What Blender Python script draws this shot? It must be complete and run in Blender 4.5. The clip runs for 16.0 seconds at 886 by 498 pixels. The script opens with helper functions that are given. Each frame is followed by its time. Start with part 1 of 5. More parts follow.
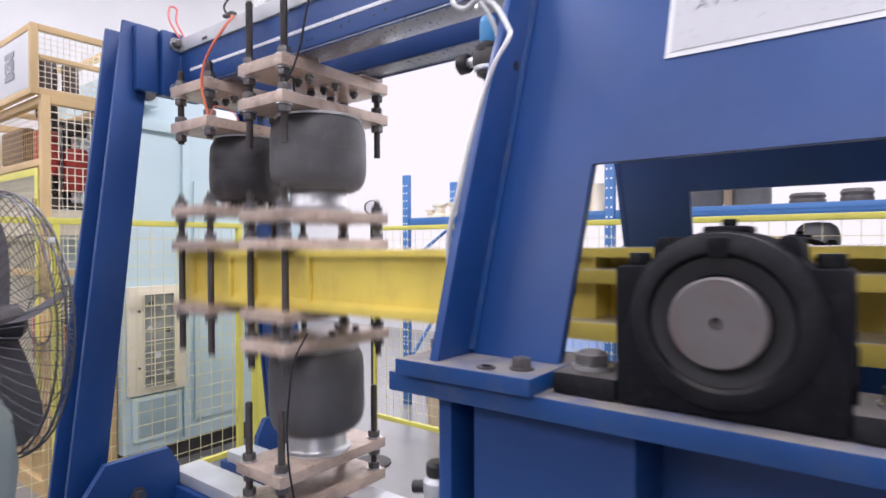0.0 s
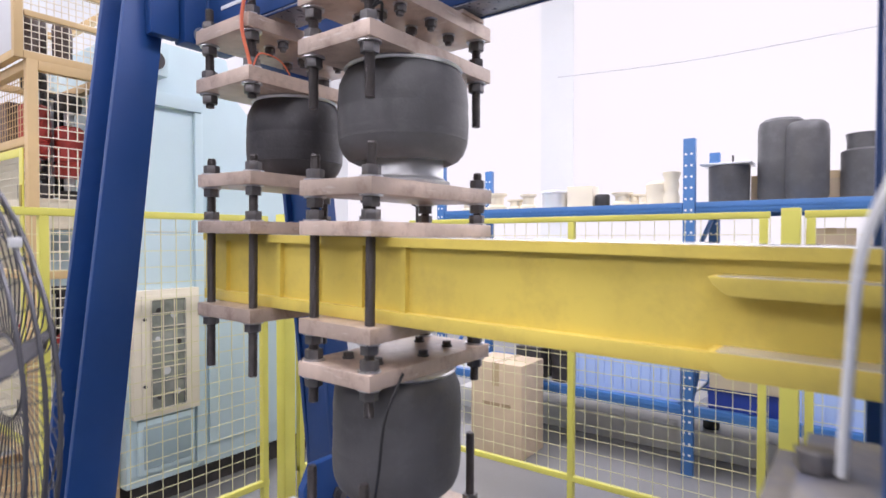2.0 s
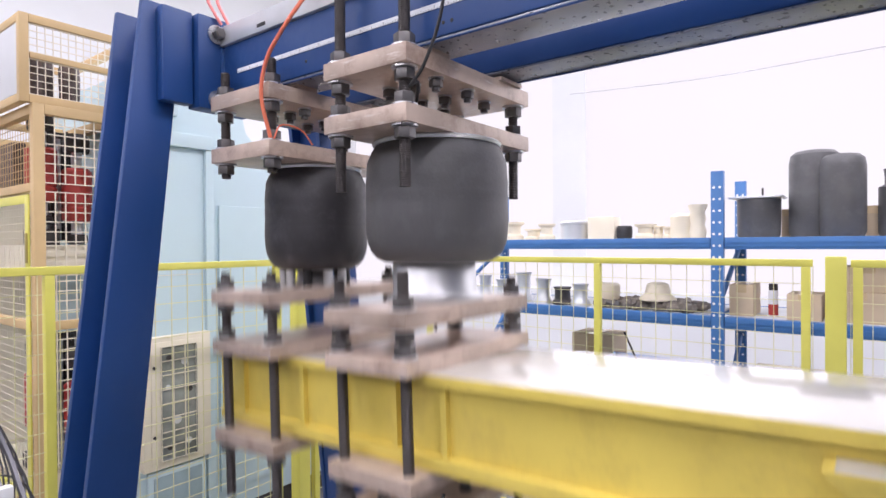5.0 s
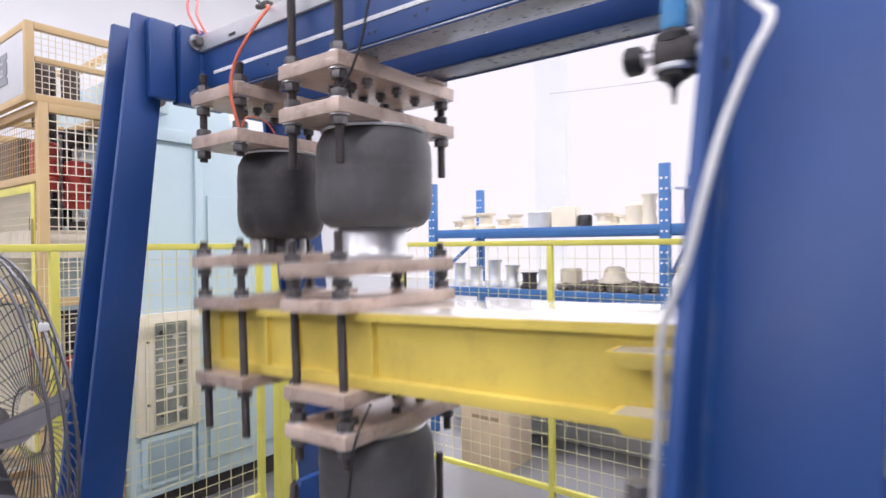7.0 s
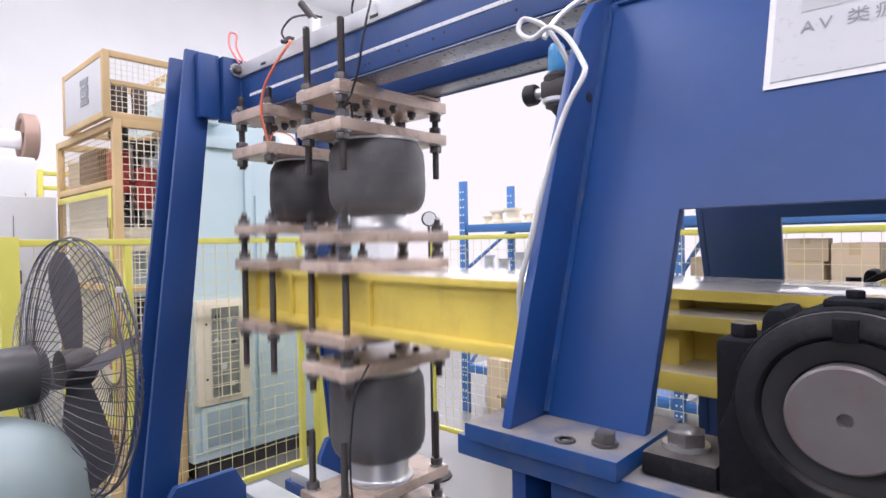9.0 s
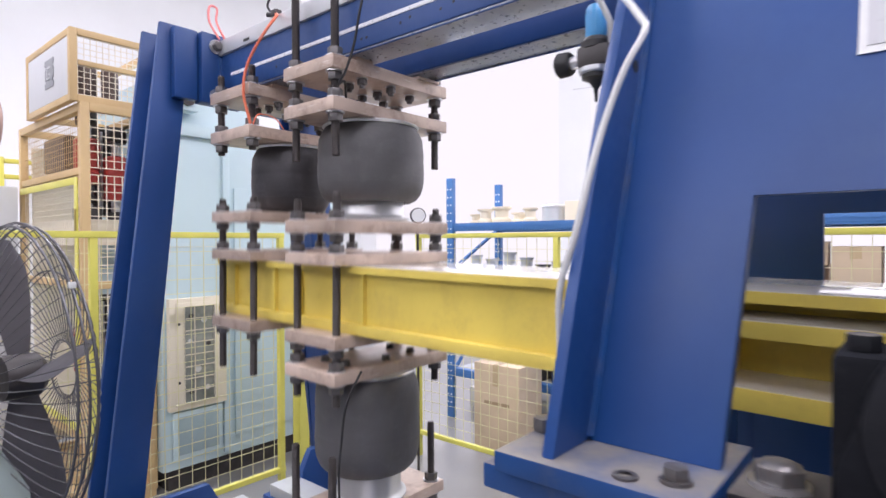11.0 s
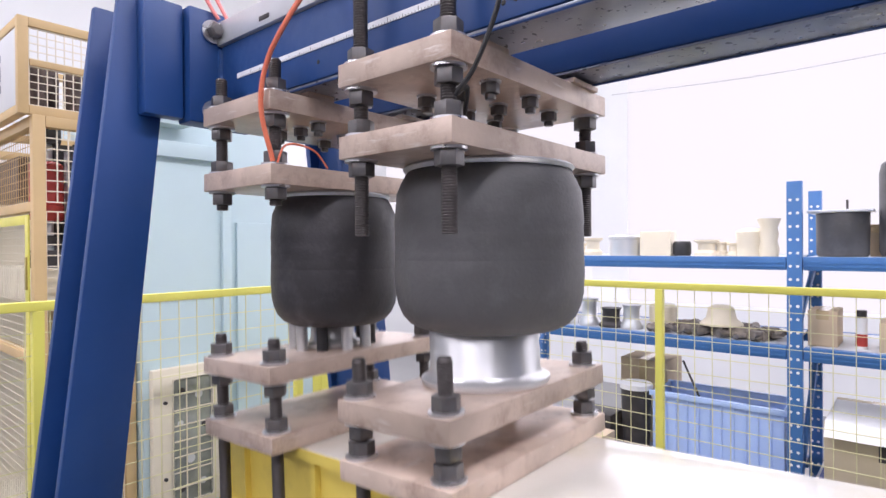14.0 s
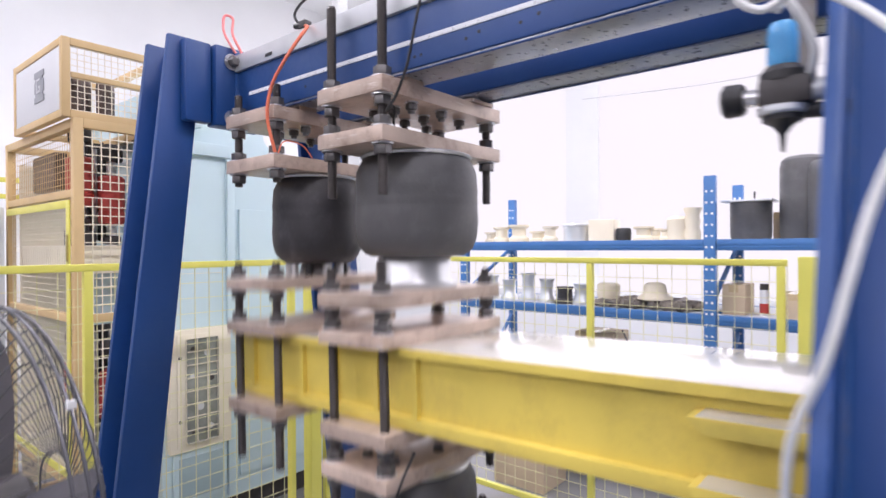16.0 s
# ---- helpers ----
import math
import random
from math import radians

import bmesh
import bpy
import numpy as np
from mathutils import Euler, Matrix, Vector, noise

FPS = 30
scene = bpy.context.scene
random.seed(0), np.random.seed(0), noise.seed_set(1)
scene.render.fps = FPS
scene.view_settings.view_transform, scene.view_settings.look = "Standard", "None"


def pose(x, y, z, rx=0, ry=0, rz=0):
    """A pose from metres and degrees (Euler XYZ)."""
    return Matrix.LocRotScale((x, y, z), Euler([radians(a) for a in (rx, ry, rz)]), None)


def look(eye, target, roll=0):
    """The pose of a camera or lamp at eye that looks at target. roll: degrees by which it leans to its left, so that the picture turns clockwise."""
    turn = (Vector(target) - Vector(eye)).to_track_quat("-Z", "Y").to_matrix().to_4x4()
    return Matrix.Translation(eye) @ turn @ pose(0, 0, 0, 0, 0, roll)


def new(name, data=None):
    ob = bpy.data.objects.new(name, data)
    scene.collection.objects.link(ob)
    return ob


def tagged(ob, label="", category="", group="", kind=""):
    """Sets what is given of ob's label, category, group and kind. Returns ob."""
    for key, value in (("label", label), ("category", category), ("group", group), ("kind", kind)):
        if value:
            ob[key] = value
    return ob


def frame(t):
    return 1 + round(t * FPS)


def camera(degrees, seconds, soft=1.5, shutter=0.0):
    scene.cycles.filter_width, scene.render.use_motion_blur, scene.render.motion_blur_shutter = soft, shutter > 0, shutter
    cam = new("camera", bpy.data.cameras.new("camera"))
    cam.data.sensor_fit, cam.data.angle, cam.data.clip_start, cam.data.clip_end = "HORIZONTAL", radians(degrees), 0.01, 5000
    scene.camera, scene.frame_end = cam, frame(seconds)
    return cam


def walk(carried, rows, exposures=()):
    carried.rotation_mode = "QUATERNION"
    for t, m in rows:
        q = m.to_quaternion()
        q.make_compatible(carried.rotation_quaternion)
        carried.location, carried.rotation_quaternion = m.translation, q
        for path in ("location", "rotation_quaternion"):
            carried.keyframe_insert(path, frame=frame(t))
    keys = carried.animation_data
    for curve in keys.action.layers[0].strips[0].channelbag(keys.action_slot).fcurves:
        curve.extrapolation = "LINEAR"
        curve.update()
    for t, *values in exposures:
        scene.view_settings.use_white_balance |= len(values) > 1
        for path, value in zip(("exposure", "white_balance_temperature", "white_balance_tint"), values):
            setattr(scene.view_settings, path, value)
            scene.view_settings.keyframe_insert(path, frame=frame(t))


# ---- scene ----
cam = camera(76.0, 16.0, 1.5, 0.8)
PATH = [
    (0, (-0.011, 0.373, 1.063), (1.585, 1.577, 1.046), -0.2),
    (0.5, (0.06, 0.486, 1.064), (1.66, 1.686, 1.041), -0.3),
    (1, (0.086, 0.604, 1.058), (1.695, 1.791, 1.034), 0.1),
    (1.5, (0.114, 0.729, 1.053), (1.72, 1.92, 1.017), -0.0),
    (2, (0.156, 0.815, 1.074), (1.759, 2.01, 1.037), 0.0),
    (2.5, (0.182, 0.863, 1.13), (1.777, 2.069, 1.1), -0.2),
    (3, (0.195, 0.901, 1.191), (1.785, 2.114, 1.17), -0.3),
    (3.5, (0.204, 0.931, 1.241), (1.788, 2.152, 1.227), -0.3),
    (6, (0.165, 0.853, 1.178), (1.761, 2.06, 1.157), -0.4),
    (6.5, (0.136, 0.792, 1.158), (1.728, 2.002, 1.14), -0.5),
    (7, (0.098, 0.675, 1.147), (1.693, 1.882, 1.132), -0.6),
    (7.5, (0.05, 0.531, 1.141), (1.639, 1.745, 1.116), -0.8),
    (8, (0.027, 0.466, 1.142), (1.595, 1.707, 1.108), -0.7),
    (8.2, (0.023, 0.453, 1.14), (1.501, 1.8, 1.106), -0.7),
    (8.5, (0.017, 0.434, 1.138), (1.482, 1.796, 1.119), -0.7),
    (9, (0.016, 0.416, 1.134), (1.489, 1.769, 1.105), -1.0),
    (11.5, (0.112, 0.633, 1.122), (1.645, 1.917, 1.096), -0.1),
    (12, (0.161, 0.761, 1.155), (1.7, 2.037, 1.126), -0.2),
    (12.5, (0.21, 0.862, 1.205), (1.748, 2.14, 1.174), -0.1),
    (13, (0.285, 0.965, 1.247), (1.809, 2.259, 1.22), -0.3),
    (13.5, (0.338, 1.049, 1.275), (1.857, 2.349, 1.25), -0.3),
    (14, (0.364, 1.078, 1.286), (1.889, 2.372, 1.275), -0.4),
    (14.5, (0.322, 1.013, 1.282), (1.845, 2.309, 1.272), -0.4),
    (15, (0.243, 0.932, 1.267), (1.768, 2.225, 1.257), -0.4),
    (15.5, (0.179, 0.853, 1.249), (1.718, 2.131, 1.235), -0.3),
    (16, (0.129, 0.75, 1.208), (1.669, 2.026, 1.2), -0.3),
]
walk(cam, [(t, look(eye, target, roll)) for t, eye, target, roll in PATH], ((0, 0.18, 6350, 24), (16, 0.18, 6350, 24)))

# ---- world, sun, large lights ----
world = bpy.data.worlds.new("hall_world")
scene.world = world
world.use_nodes = True
wn = world.node_tree.nodes
sky = wn.new("ShaderNodeTexSky")
sky.sky_type, sky.sun_disc, sky.sun_elevation, sky.sun_rotation = "NISHITA", False, radians(48), radians(70)
wn["Background"].inputs[1].default_value = 0.15
world.node_tree.links.new(sky.outputs[0], wn["Background"].inputs[0])
sun = new("sun", bpy.data.lights.new("sun", "SUN"))
sun.data.energy, sun.data.angle, sun.data.color = 1.0, radians(12), (1.0, 0.97, 0.92)
sun.matrix_world = look((9, 3, 9), (0, 0, 0))


def area_lamp(name, eye, target, w, h, power):
    """An area lamp: skylight in window openings and added overhead light."""
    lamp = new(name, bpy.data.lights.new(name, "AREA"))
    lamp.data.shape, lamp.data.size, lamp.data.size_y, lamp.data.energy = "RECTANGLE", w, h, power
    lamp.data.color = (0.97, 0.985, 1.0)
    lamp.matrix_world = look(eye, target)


HALL = (-3.6, 5.4, -4.6, 7.0, 4.4)     # x0, x1, y0, y1, height
for wy, ww in ((-1.65, 3.9), (1.9, 3.2), (5.25, 2.7)):
    area_lamp("window_light_east", (5.32, wy, 2.45), (4.0, wy, 2.44), ww, 3.4, 9.9 * ww)
# unseen west windows, added to light the machine's front
for wy in (-2.2, 1.2, 4.6):
    area_lamp("window_light_west", (-3.5, wy, 3.45), (-2.0, wy, 2.7), 2.6, 1.15, 36)
# no lamp is seen overhead; these are added for light from above
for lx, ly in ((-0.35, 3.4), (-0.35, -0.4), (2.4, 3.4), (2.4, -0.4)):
    area_lamp("ceiling_lamp_light", (lx, ly, 4.26), (lx, ly, 0), 2.4, 0.5, 84)

# ---- materials ----
def mat(name, color, rough=0.5, metal=0.0, vary=0.12, scale=6.0, bump=0.05, grain=90.0, stain=None, stain_amount=0.3, spec=0.5, coat=0.0, emit=0.0, per_object=0.0, dust=None, scuff=None):
    m = bpy.data.materials.new(name)
    m.use_nodes = True
    nt, n, ln = m.node_tree, m.node_tree.nodes, m.node_tree.links
    b = n["Principled BSDF"]
    geo = n.new("ShaderNodeTexCoord")
    big, fine = n.new("ShaderNodeTexNoise"), n.new("ShaderNodeTexNoise")
    big.inputs["Scale"].default_value, big.inputs["Detail"].default_value = scale, 6
    fine.inputs["Scale"].default_value, fine.inputs["Detail"].default_value = grain, 4
    for x in (big, fine):
        ln.new(geo.outputs["Object"], x.inputs["Vector"])
    ramp = n.new("ShaderNodeValToRGB")
    ramp.color_ramp.elements[0].position, ramp.color_ramp.elements[1].position = 0.3, 0.7
    ramp.color_ramp.elements[0].color = (*[c * (1 - vary) for c in color], 1)
    ramp.color_ramp.elements[1].color = (*[min(1, c * (1 + vary)) for c in color], 1)
    ln.new(big.outputs["Fac"], ramp.inputs["Fac"])
    out = ramp.outputs["Color"]
    if stain:
        sn, sr, mix = n.new("ShaderNodeTexNoise"), n.new("ShaderNodeValToRGB"), n.new("ShaderNodeMix")
        sn.inputs["Scale"].default_value, sn.inputs["Detail"].default_value, sn.inputs["Roughness"].default_value = scale * 2.3, 8, 0.7
        ln.new(geo.outputs["Object"], sn.inputs["Vector"])
        sr.color_ramp.elements[0].position, sr.color_ramp.elements[1].position = 0.5, 0.72
        sr.color_ramp.elements[0].color, sr.color_ramp.elements[1].color = (0, 0, 0, 1), (stain_amount,) * 3 + (1,)
        ln.new(sn.outputs["Fac"], sr.inputs["Fac"])
        mix.data_type = "RGBA"
        ln.new(sr.outputs["Color"], mix.inputs["Factor"])
        ln.new(out, mix.inputs["A"])
        mix.inputs["B"].default_value = (*stain, 1)
        out = mix.outputs["Result"]
    if scuff:
        # pale drag marks, drawn out along the plate
        mp, sn, sr, mix = n.new("ShaderNodeMapping"), n.new("ShaderNodeTexNoise"), n.new("ShaderNodeValToRGB"), n.new("ShaderNodeMix")
        mp.inputs["Scale"].default_value = (14, 14, 120)
        sn.inputs["Scale"].default_value, sn.inputs["Detail"].default_value, sn.inputs["Distortion"].default_value = 1.4, 5, 0.6
        ln.new(geo.outputs["Object"], mp.inputs["Vector"])
        ln.new(mp.outputs["Vector"], sn.inputs["Vector"])
        sr.color_ramp.elements[0].position, sr.color_ramp.elements[1].position = 0.62, 0.74
        sr.color_ramp.elements[0].color, sr.color_ramp.elements[1].color = (0, 0, 0, 1), (0.6, 0.6, 0.6, 1)
        ln.new(sn.outputs["Fac"], sr.inputs["Fac"])
        mix.data_type = "RGBA"
        ln.new(sr.outputs["Color"], mix.inputs["Factor"])
        ln.new(out, mix.inputs["A"])
        mix.inputs["B"].default_value = (*scuff, 1)
        out = mix.outputs["Result"]
    if dust:
        # settled grey dust on faces that look up
        gm, sx, dr, dn, mul, mix = n.new("ShaderNodeNewGeometry"), n.new("ShaderNodeSeparateXYZ"), n.new("ShaderNodeMapRange"), n.new("ShaderNodeTexNoise"), n.new("ShaderNodeMath"), n.new("ShaderNodeMix")
        ln.new(gm.outputs["Normal"], sx.inputs["Vector"])
        ln.new(sx.outputs["Z"], dr.inputs["Value"])
        dr.inputs["From Min"].default_value, dr.inputs["From Max"].default_value = 0.6, 0.95
        dn.inputs["Scale"].default_value, dn.inputs["Detail"].default_value = 22, 7
        ln.new(geo.outputs["Object"], dn.inputs["Vector"])
        mul.operation = "MULTIPLY"
        ln.new(dr.outputs["Result"], mul.inputs[0])
        dm = n.new("ShaderNodeMapRange")
        dm.inputs["From Min"].default_value, dm.inputs["From Max"].default_value = 0.35, 0.6
        dm.inputs["To Min"].default_value, dm.inputs["To Max"].default_value = 0.45, 0.95
        ln.new(dn.outputs["Fac"], dm.inputs["Value"])
        ln.new(dm.outputs["Result"], mul.inputs[1])
        mix.data_type = "RGBA"
        ln.new(mul.outputs[0], mix.inputs["Factor"])
        ln.new(out, mix.inputs["A"])
        mix.inputs["B"].default_value = (*dust, 1)
        out = mix.outputs["Result"]
    if per_object:
        info, hsv, mr = n.new("ShaderNodeObjectInfo"), n.new("ShaderNodeHueSaturation"), n.new("ShaderNodeMapRange")
        mr.inputs["To Min"].default_value, mr.inputs["To Max"].default_value = 1 - per_object, 1 + per_object
        ln.new(info.outputs["Random"], mr.inputs["Value"])
        ln.new(mr.outputs["Result"], hsv.inputs["Value"])
        ln.new(out, hsv.inputs["Color"])
        out = hsv.outputs["Color"]
    ln.new(out, b.inputs["Base Color"])
    rr = n.new("ShaderNodeMapRange")
    rr.inputs["To Min"].default_value, rr.inputs["To Max"].default_value = max(0.03, rough - 0.1), min(1, rough + 0.1)
    ln.new(fine.outputs["Fac"], rr.inputs["Value"])
    ln.new(rr.outputs["Result"], b.inputs["Roughness"])
    b.inputs["Metallic"].default_value = metal
    b.inputs["Specular IOR Level"].default_value = spec
    b.inputs["Coat Weight"].default_value = coat
    if bump:
        bp = n.new("ShaderNodeBump")
        bp.inputs["Strength"].default_value, bp.inputs["Distance"].default_value = bump, 0.002
        ln.new(fine.outputs["Fac"], bp.inputs["Height"])
        ln.new(bp.outputs["Normal"], b.inputs["Normal"])
    if emit:
        ln.new(out, b.inputs["Emission Color"])
        b.inputs["Emission Strength"].default_value = emit
    return m


BLUE = mat("blue_enamel", (0.006, 0.052, 0.205), 0.45, spec=0.6, vary=0.18, scale=3, bump=0.06, stain=(0.04, 0.10, 0.22), stain_amount=0.2)
BLUE_DIRTY = mat("blue_enamel_dusty", (0.008, 0.058, 0.205), 0.42, vary=0.2, scale=9, bump=0.12, stain=(0.10, 0.11, 0.15), stain_amount=0.4, dust=(0.235, 0.215, 0.19))
YELLOW = mat("yellow_enamel", (0.81, 0.64, 0.13), 0.34, vary=0.10, scale=5, stain=(0.42, 0.29, 0.09), stain_amount=0.3)
# pale colour holds the window's reflection on the yellow upper faces
YELLOW_TOP = mat("pale_flange_sheen", (0.72, 0.69, 0.62), 0.2, vary=0.06, scale=4, stain=(0.6, 0.52, 0.3), stain_amount=0.3, coat=0.5)
LIME = mat("yellow_fence_paint", (0.74, 0.70, 0.14), 0.4, vary=0.06)
STEEL = mat("oxidised_steel_plate", (0.56, 0.445, 0.365), 0.36, metal=0.15, vary=0.24, scale=9, bump=0.16, grain=160, stain=(0.22, 0.12, 0.08), stain_amount=0.6, per_object=0.14, scuff=(0.74, 0.70, 0.66))
ROD = mat("black_oxide_steel", (0.075, 0.066, 0.064), 0.42, metal=0.4, vary=0.2, scale=40)
NUT = mat("dull_nut_steel", (0.15, 0.145, 0.145), 0.38, metal=0.55, vary=0.2, scale=60, stain=(0.2, 0.13, 0.09), stain_amount=0.4)
ZINC = mat("zinc_washer", (0.7, 0.7, 0.72), 0.3, metal=0.9, vary=0.06)
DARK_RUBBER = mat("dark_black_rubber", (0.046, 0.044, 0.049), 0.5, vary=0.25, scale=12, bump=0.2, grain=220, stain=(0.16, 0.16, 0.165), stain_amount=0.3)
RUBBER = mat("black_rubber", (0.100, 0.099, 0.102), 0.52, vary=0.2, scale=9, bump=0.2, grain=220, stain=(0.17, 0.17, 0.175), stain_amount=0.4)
ALU = mat("bright_aluminium", (0.72, 0.73, 0.74), 0.36, metal=0.7, vary=0.04, scale=10)
SILVER = mat("galvanised_rail", (0.66, 0.68, 0.70), 0.4, metal=0.5, vary=0.08, scale=12)
CAST = mat("cast_iron_housing", (0.007, 0.008, 0.011), 0.72, spec=0.15, metal=0.0, vary=0.2, scale=18, bump=0.3, grain=120, stain=(0.05, 0.05, 0.05), stain_amount=0.3)
SHAFT = mat("turned_shaft_end", (0.15, 0.14, 0.138), 0.5, metal=0.2, vary=0.12, scale=14, stain=(0.17, 0.09, 0.08), stain_amount=0.6)
CAST_DUSTY = mat("dusty_cast_iron", (0.010, 0.011, 0.014), 0.66, spec=0.2, vary=0.25, scale=12, bump=0.3, grain=120, stain=(0.05, 0.048, 0.048), stain_amount=0.4, dust=(0.13, 0.12, 0.11))
BROWN_RUBBER = mat("aged_brown_rubber", (0.105, 0.075, 0.066), 0.45, vary=0.5, scale=30, stain=(0.3, 0.24, 0.22), stain_amount=0.35)
PANEL = mat("dull_white_enamel", (0.62, 0.635, 0.65), 0.5, vary=0.05, scale=2, stain=(0.5, 0.5, 0.5), stain_amount=0.2)
# grey metallic colour gives the blue undersides their reflected light
UNDER = mat("grey_underside_sheen", (0.30, 0.32, 0.37), 0.3, metal=0.55, vary=0.25, scale=6, stain=(0.03, 0.07, 0.2), stain_amount=0.5)
MESH = mat("pale_yellow_mesh", (0.74, 0.71, 0.40), 0.4, vary=0.08)
PALE_CABLE = mat("pale_grey_cable", (0.55, 0.55, 0.57), 0.5)
WHITE = mat("white_wall_paint", (0.82, 0.83, 0.83), 0.7, vary=0.03, scale=1.5, bump=0.02)
TAPE = mat("white_scale_tape", (0.75, 0.78, 0.82), 0.5, vary=0.04)
PAPER = mat("white_paper", (0.52, 0.53, 0.55), 0.3, vary=0.05, coat=0.3)
INK = mat("grey_print", (0.25, 0.26, 0.28), 0.7, vary=0.05)
# dark so that the unseen walls bounce little light
GREY = mat("dark_unseen_wall", (0.12, 0.12, 0.125), 0.8, vary=0.1, scale=2)
CYAN = mat("pale_cyan_enamel", (0.56, 0.71, 0.75), 0.45, vary=0.04, scale=3)
CREAM = mat("cream_enamel", (0.80, 0.74, 0.60), 0.45, vary=0.05)
TAN = mat("tan_frame_paint", (0.62, 0.44, 0.22), 0.5, vary=0.08)
RED = mat("red_motor_paint", (0.42, 0.05, 0.04), 0.45, vary=0.12)
DARK = mat("dark_machine_parts", (0.05, 0.045, 0.045), 0.5, vary=0.3, scale=20)
CARD = mat("brown_cardboard", (0.57, 0.45, 0.31), 0.8, vary=0.08, scale=8, per_object=0.18)
IVORY = mat("ivory_moulding", (0.78, 0.70, 0.54), 0.5, vary=0.06, per_object=0.1)
RACK = mat("rack_blue", (0.05, 0.17, 0.42), 0.45, vary=0.08)
CRATE = mat("blue_plastic", (0.46, 0.62, 0.95), 0.35, vary=0.05)
FLOOR = mat("grey_epoxy_floor", (0.24, 0.24, 0.238), 0.32, vary=0.08, scale=1.3, bump=0.03, stain=(0.3, 0.3, 0.3), stain_amount=0.3)
ORANGE = mat("orange_hose", (0.85, 0.22, 0.12), 0.4, vary=0.05)
PINK = mat("coral_wire", (0.85, 0.25, 0.24), 0.4, vary=0.05)
TUBE = mat("clear_white_tube", (0.72, 0.735, 0.73), 0.25, vary=0.05, coat=0.4)
BLACK = mat("black_cable", (0.02, 0.02, 0.022), 0.5, vary=0.1)
SKYBLUE = mat("blue_valve_body", (0.08, 0.36, 0.68), 0.35, vary=0.08)
FANGREY = mat("fan_grey_green", (0.26, 0.33, 0.33), 0.45, vary=0.08)
WIRE = mat("dark_wire", (0.11, 0.11, 0.12), 0.4, metal=0.3, vary=0.1)
TERRA = mat("brown_rubber_wheel", (0.36, 0.24, 0.19), 0.6, vary=0.1)
# glows for the sky backdrops and the diffusers of the added lamps
WHITE_GLOW = mat("sky_and_lamp_glow", (0.985, 0.985, 0.985), 0.9, vary=0.02, scale=0.3, bump=0, emit=0.84)
WHITE_GLOW.node_tree.links.remove(WHITE_GLOW.node_tree.nodes["Principled BSDF"].inputs["Base Color"].links[0])
WHITE_GLOW.node_tree.nodes["Principled BSDF"].inputs["Base Color"].default_value = (0.02, 0.02, 0.02, 1)

# ---- mesh helpers ----
def link(name, bm, material, parent=None, label=""):
    me = bpy.data.meshes.new(name)
    bm.normal_update()
    bm.to_mesh(me)
    bm.free()
    me.set_sharp_from_angle(angle=radians(38))
    me.materials.append(material)
    return attach(new(name, me), parent, label)


def attach(ob, parent=None, label=""):
    if parent:
        ob.parent = parent
        if parent.type == "EMPTY":
            ob.matrix_parent_inverse = Matrix.Translation(parent.location).inverted()
    if label:
        ob["label"] = label
    return ob


def part(name, bm, material, parent, label=""):
    return link(name, bm, material, parent, label)


def thing(name, at, label, category, group="", kind=""):
    ob = new(name)
    ob.empty_display_size = 0.05
    ob.location = at
    return tagged(ob, label, category, group, kind)


def setting(name, bm, material, label, category):
    return tagged(link(name, bm, material), label, category, kind="structure")


def B():
    return bmesh.new()


def box(bm, x0, x1, y0, y1, z0, z1, bevel=0.0):
    r = bmesh.ops.create_cube(bm, size=1)
    vs = r["verts"]
    for v in vs:
        v.co = Vector((x0 + (v.co.x + 0.5) * (x1 - x0), y0 + (v.co.y + 0.5) * (y1 - y0), z0 + (v.co.z + 0.5) * (z1 - z0)))
    if bevel:
        bmesh.ops.bevel(bm, geom=list({e for v in vs for e in v.link_edges}), offset=bevel, segments=2, profile=0.6, affect="EDGES")
    return bm


def prism(bm, poly, axis, a, b, bevel=0.0):
    """A flat outline, in the two other axes in order, drawn out along axis from a to b."""
    def at(p, d):
        c = list(p)
        c.insert("xyz".index(axis), d)
        return c
    lo, hi = [bm.verts.new(at(p, a)) for p in poly], [bm.verts.new(at(p, b)) for p in poly]
    fs = [bm.faces.new(lo), bm.faces.new(hi)]
    n = len(poly)
    for i in range(n):
        fs.append(bm.faces.new((lo[i], lo[(i + 1) % n], hi[(i + 1) % n], hi[i])))
    bmesh.ops.recalc_face_normals(bm, faces=fs)
    if bevel:
        bmesh.ops.bevel(bm, geom=list({e for f in fs for e in f.edges}), offset=bevel, segments=2, profile=0.6, affect="EDGES")
    return bm


def cyl(bm, p, q, r, segs=16, r2=None):
    p, q = Vector(p), Vector(q)
    m = Matrix.Translation((p + q) / 2) @ (q - p).to_track_quat("Z", "Y").to_matrix().to_4x4()
    bmesh.ops.create_cone(bm, cap_ends=True, segments=segs, radius1=r, radius2=r if r2 is None else r2, depth=(q - p).length, matrix=m)
    return bm


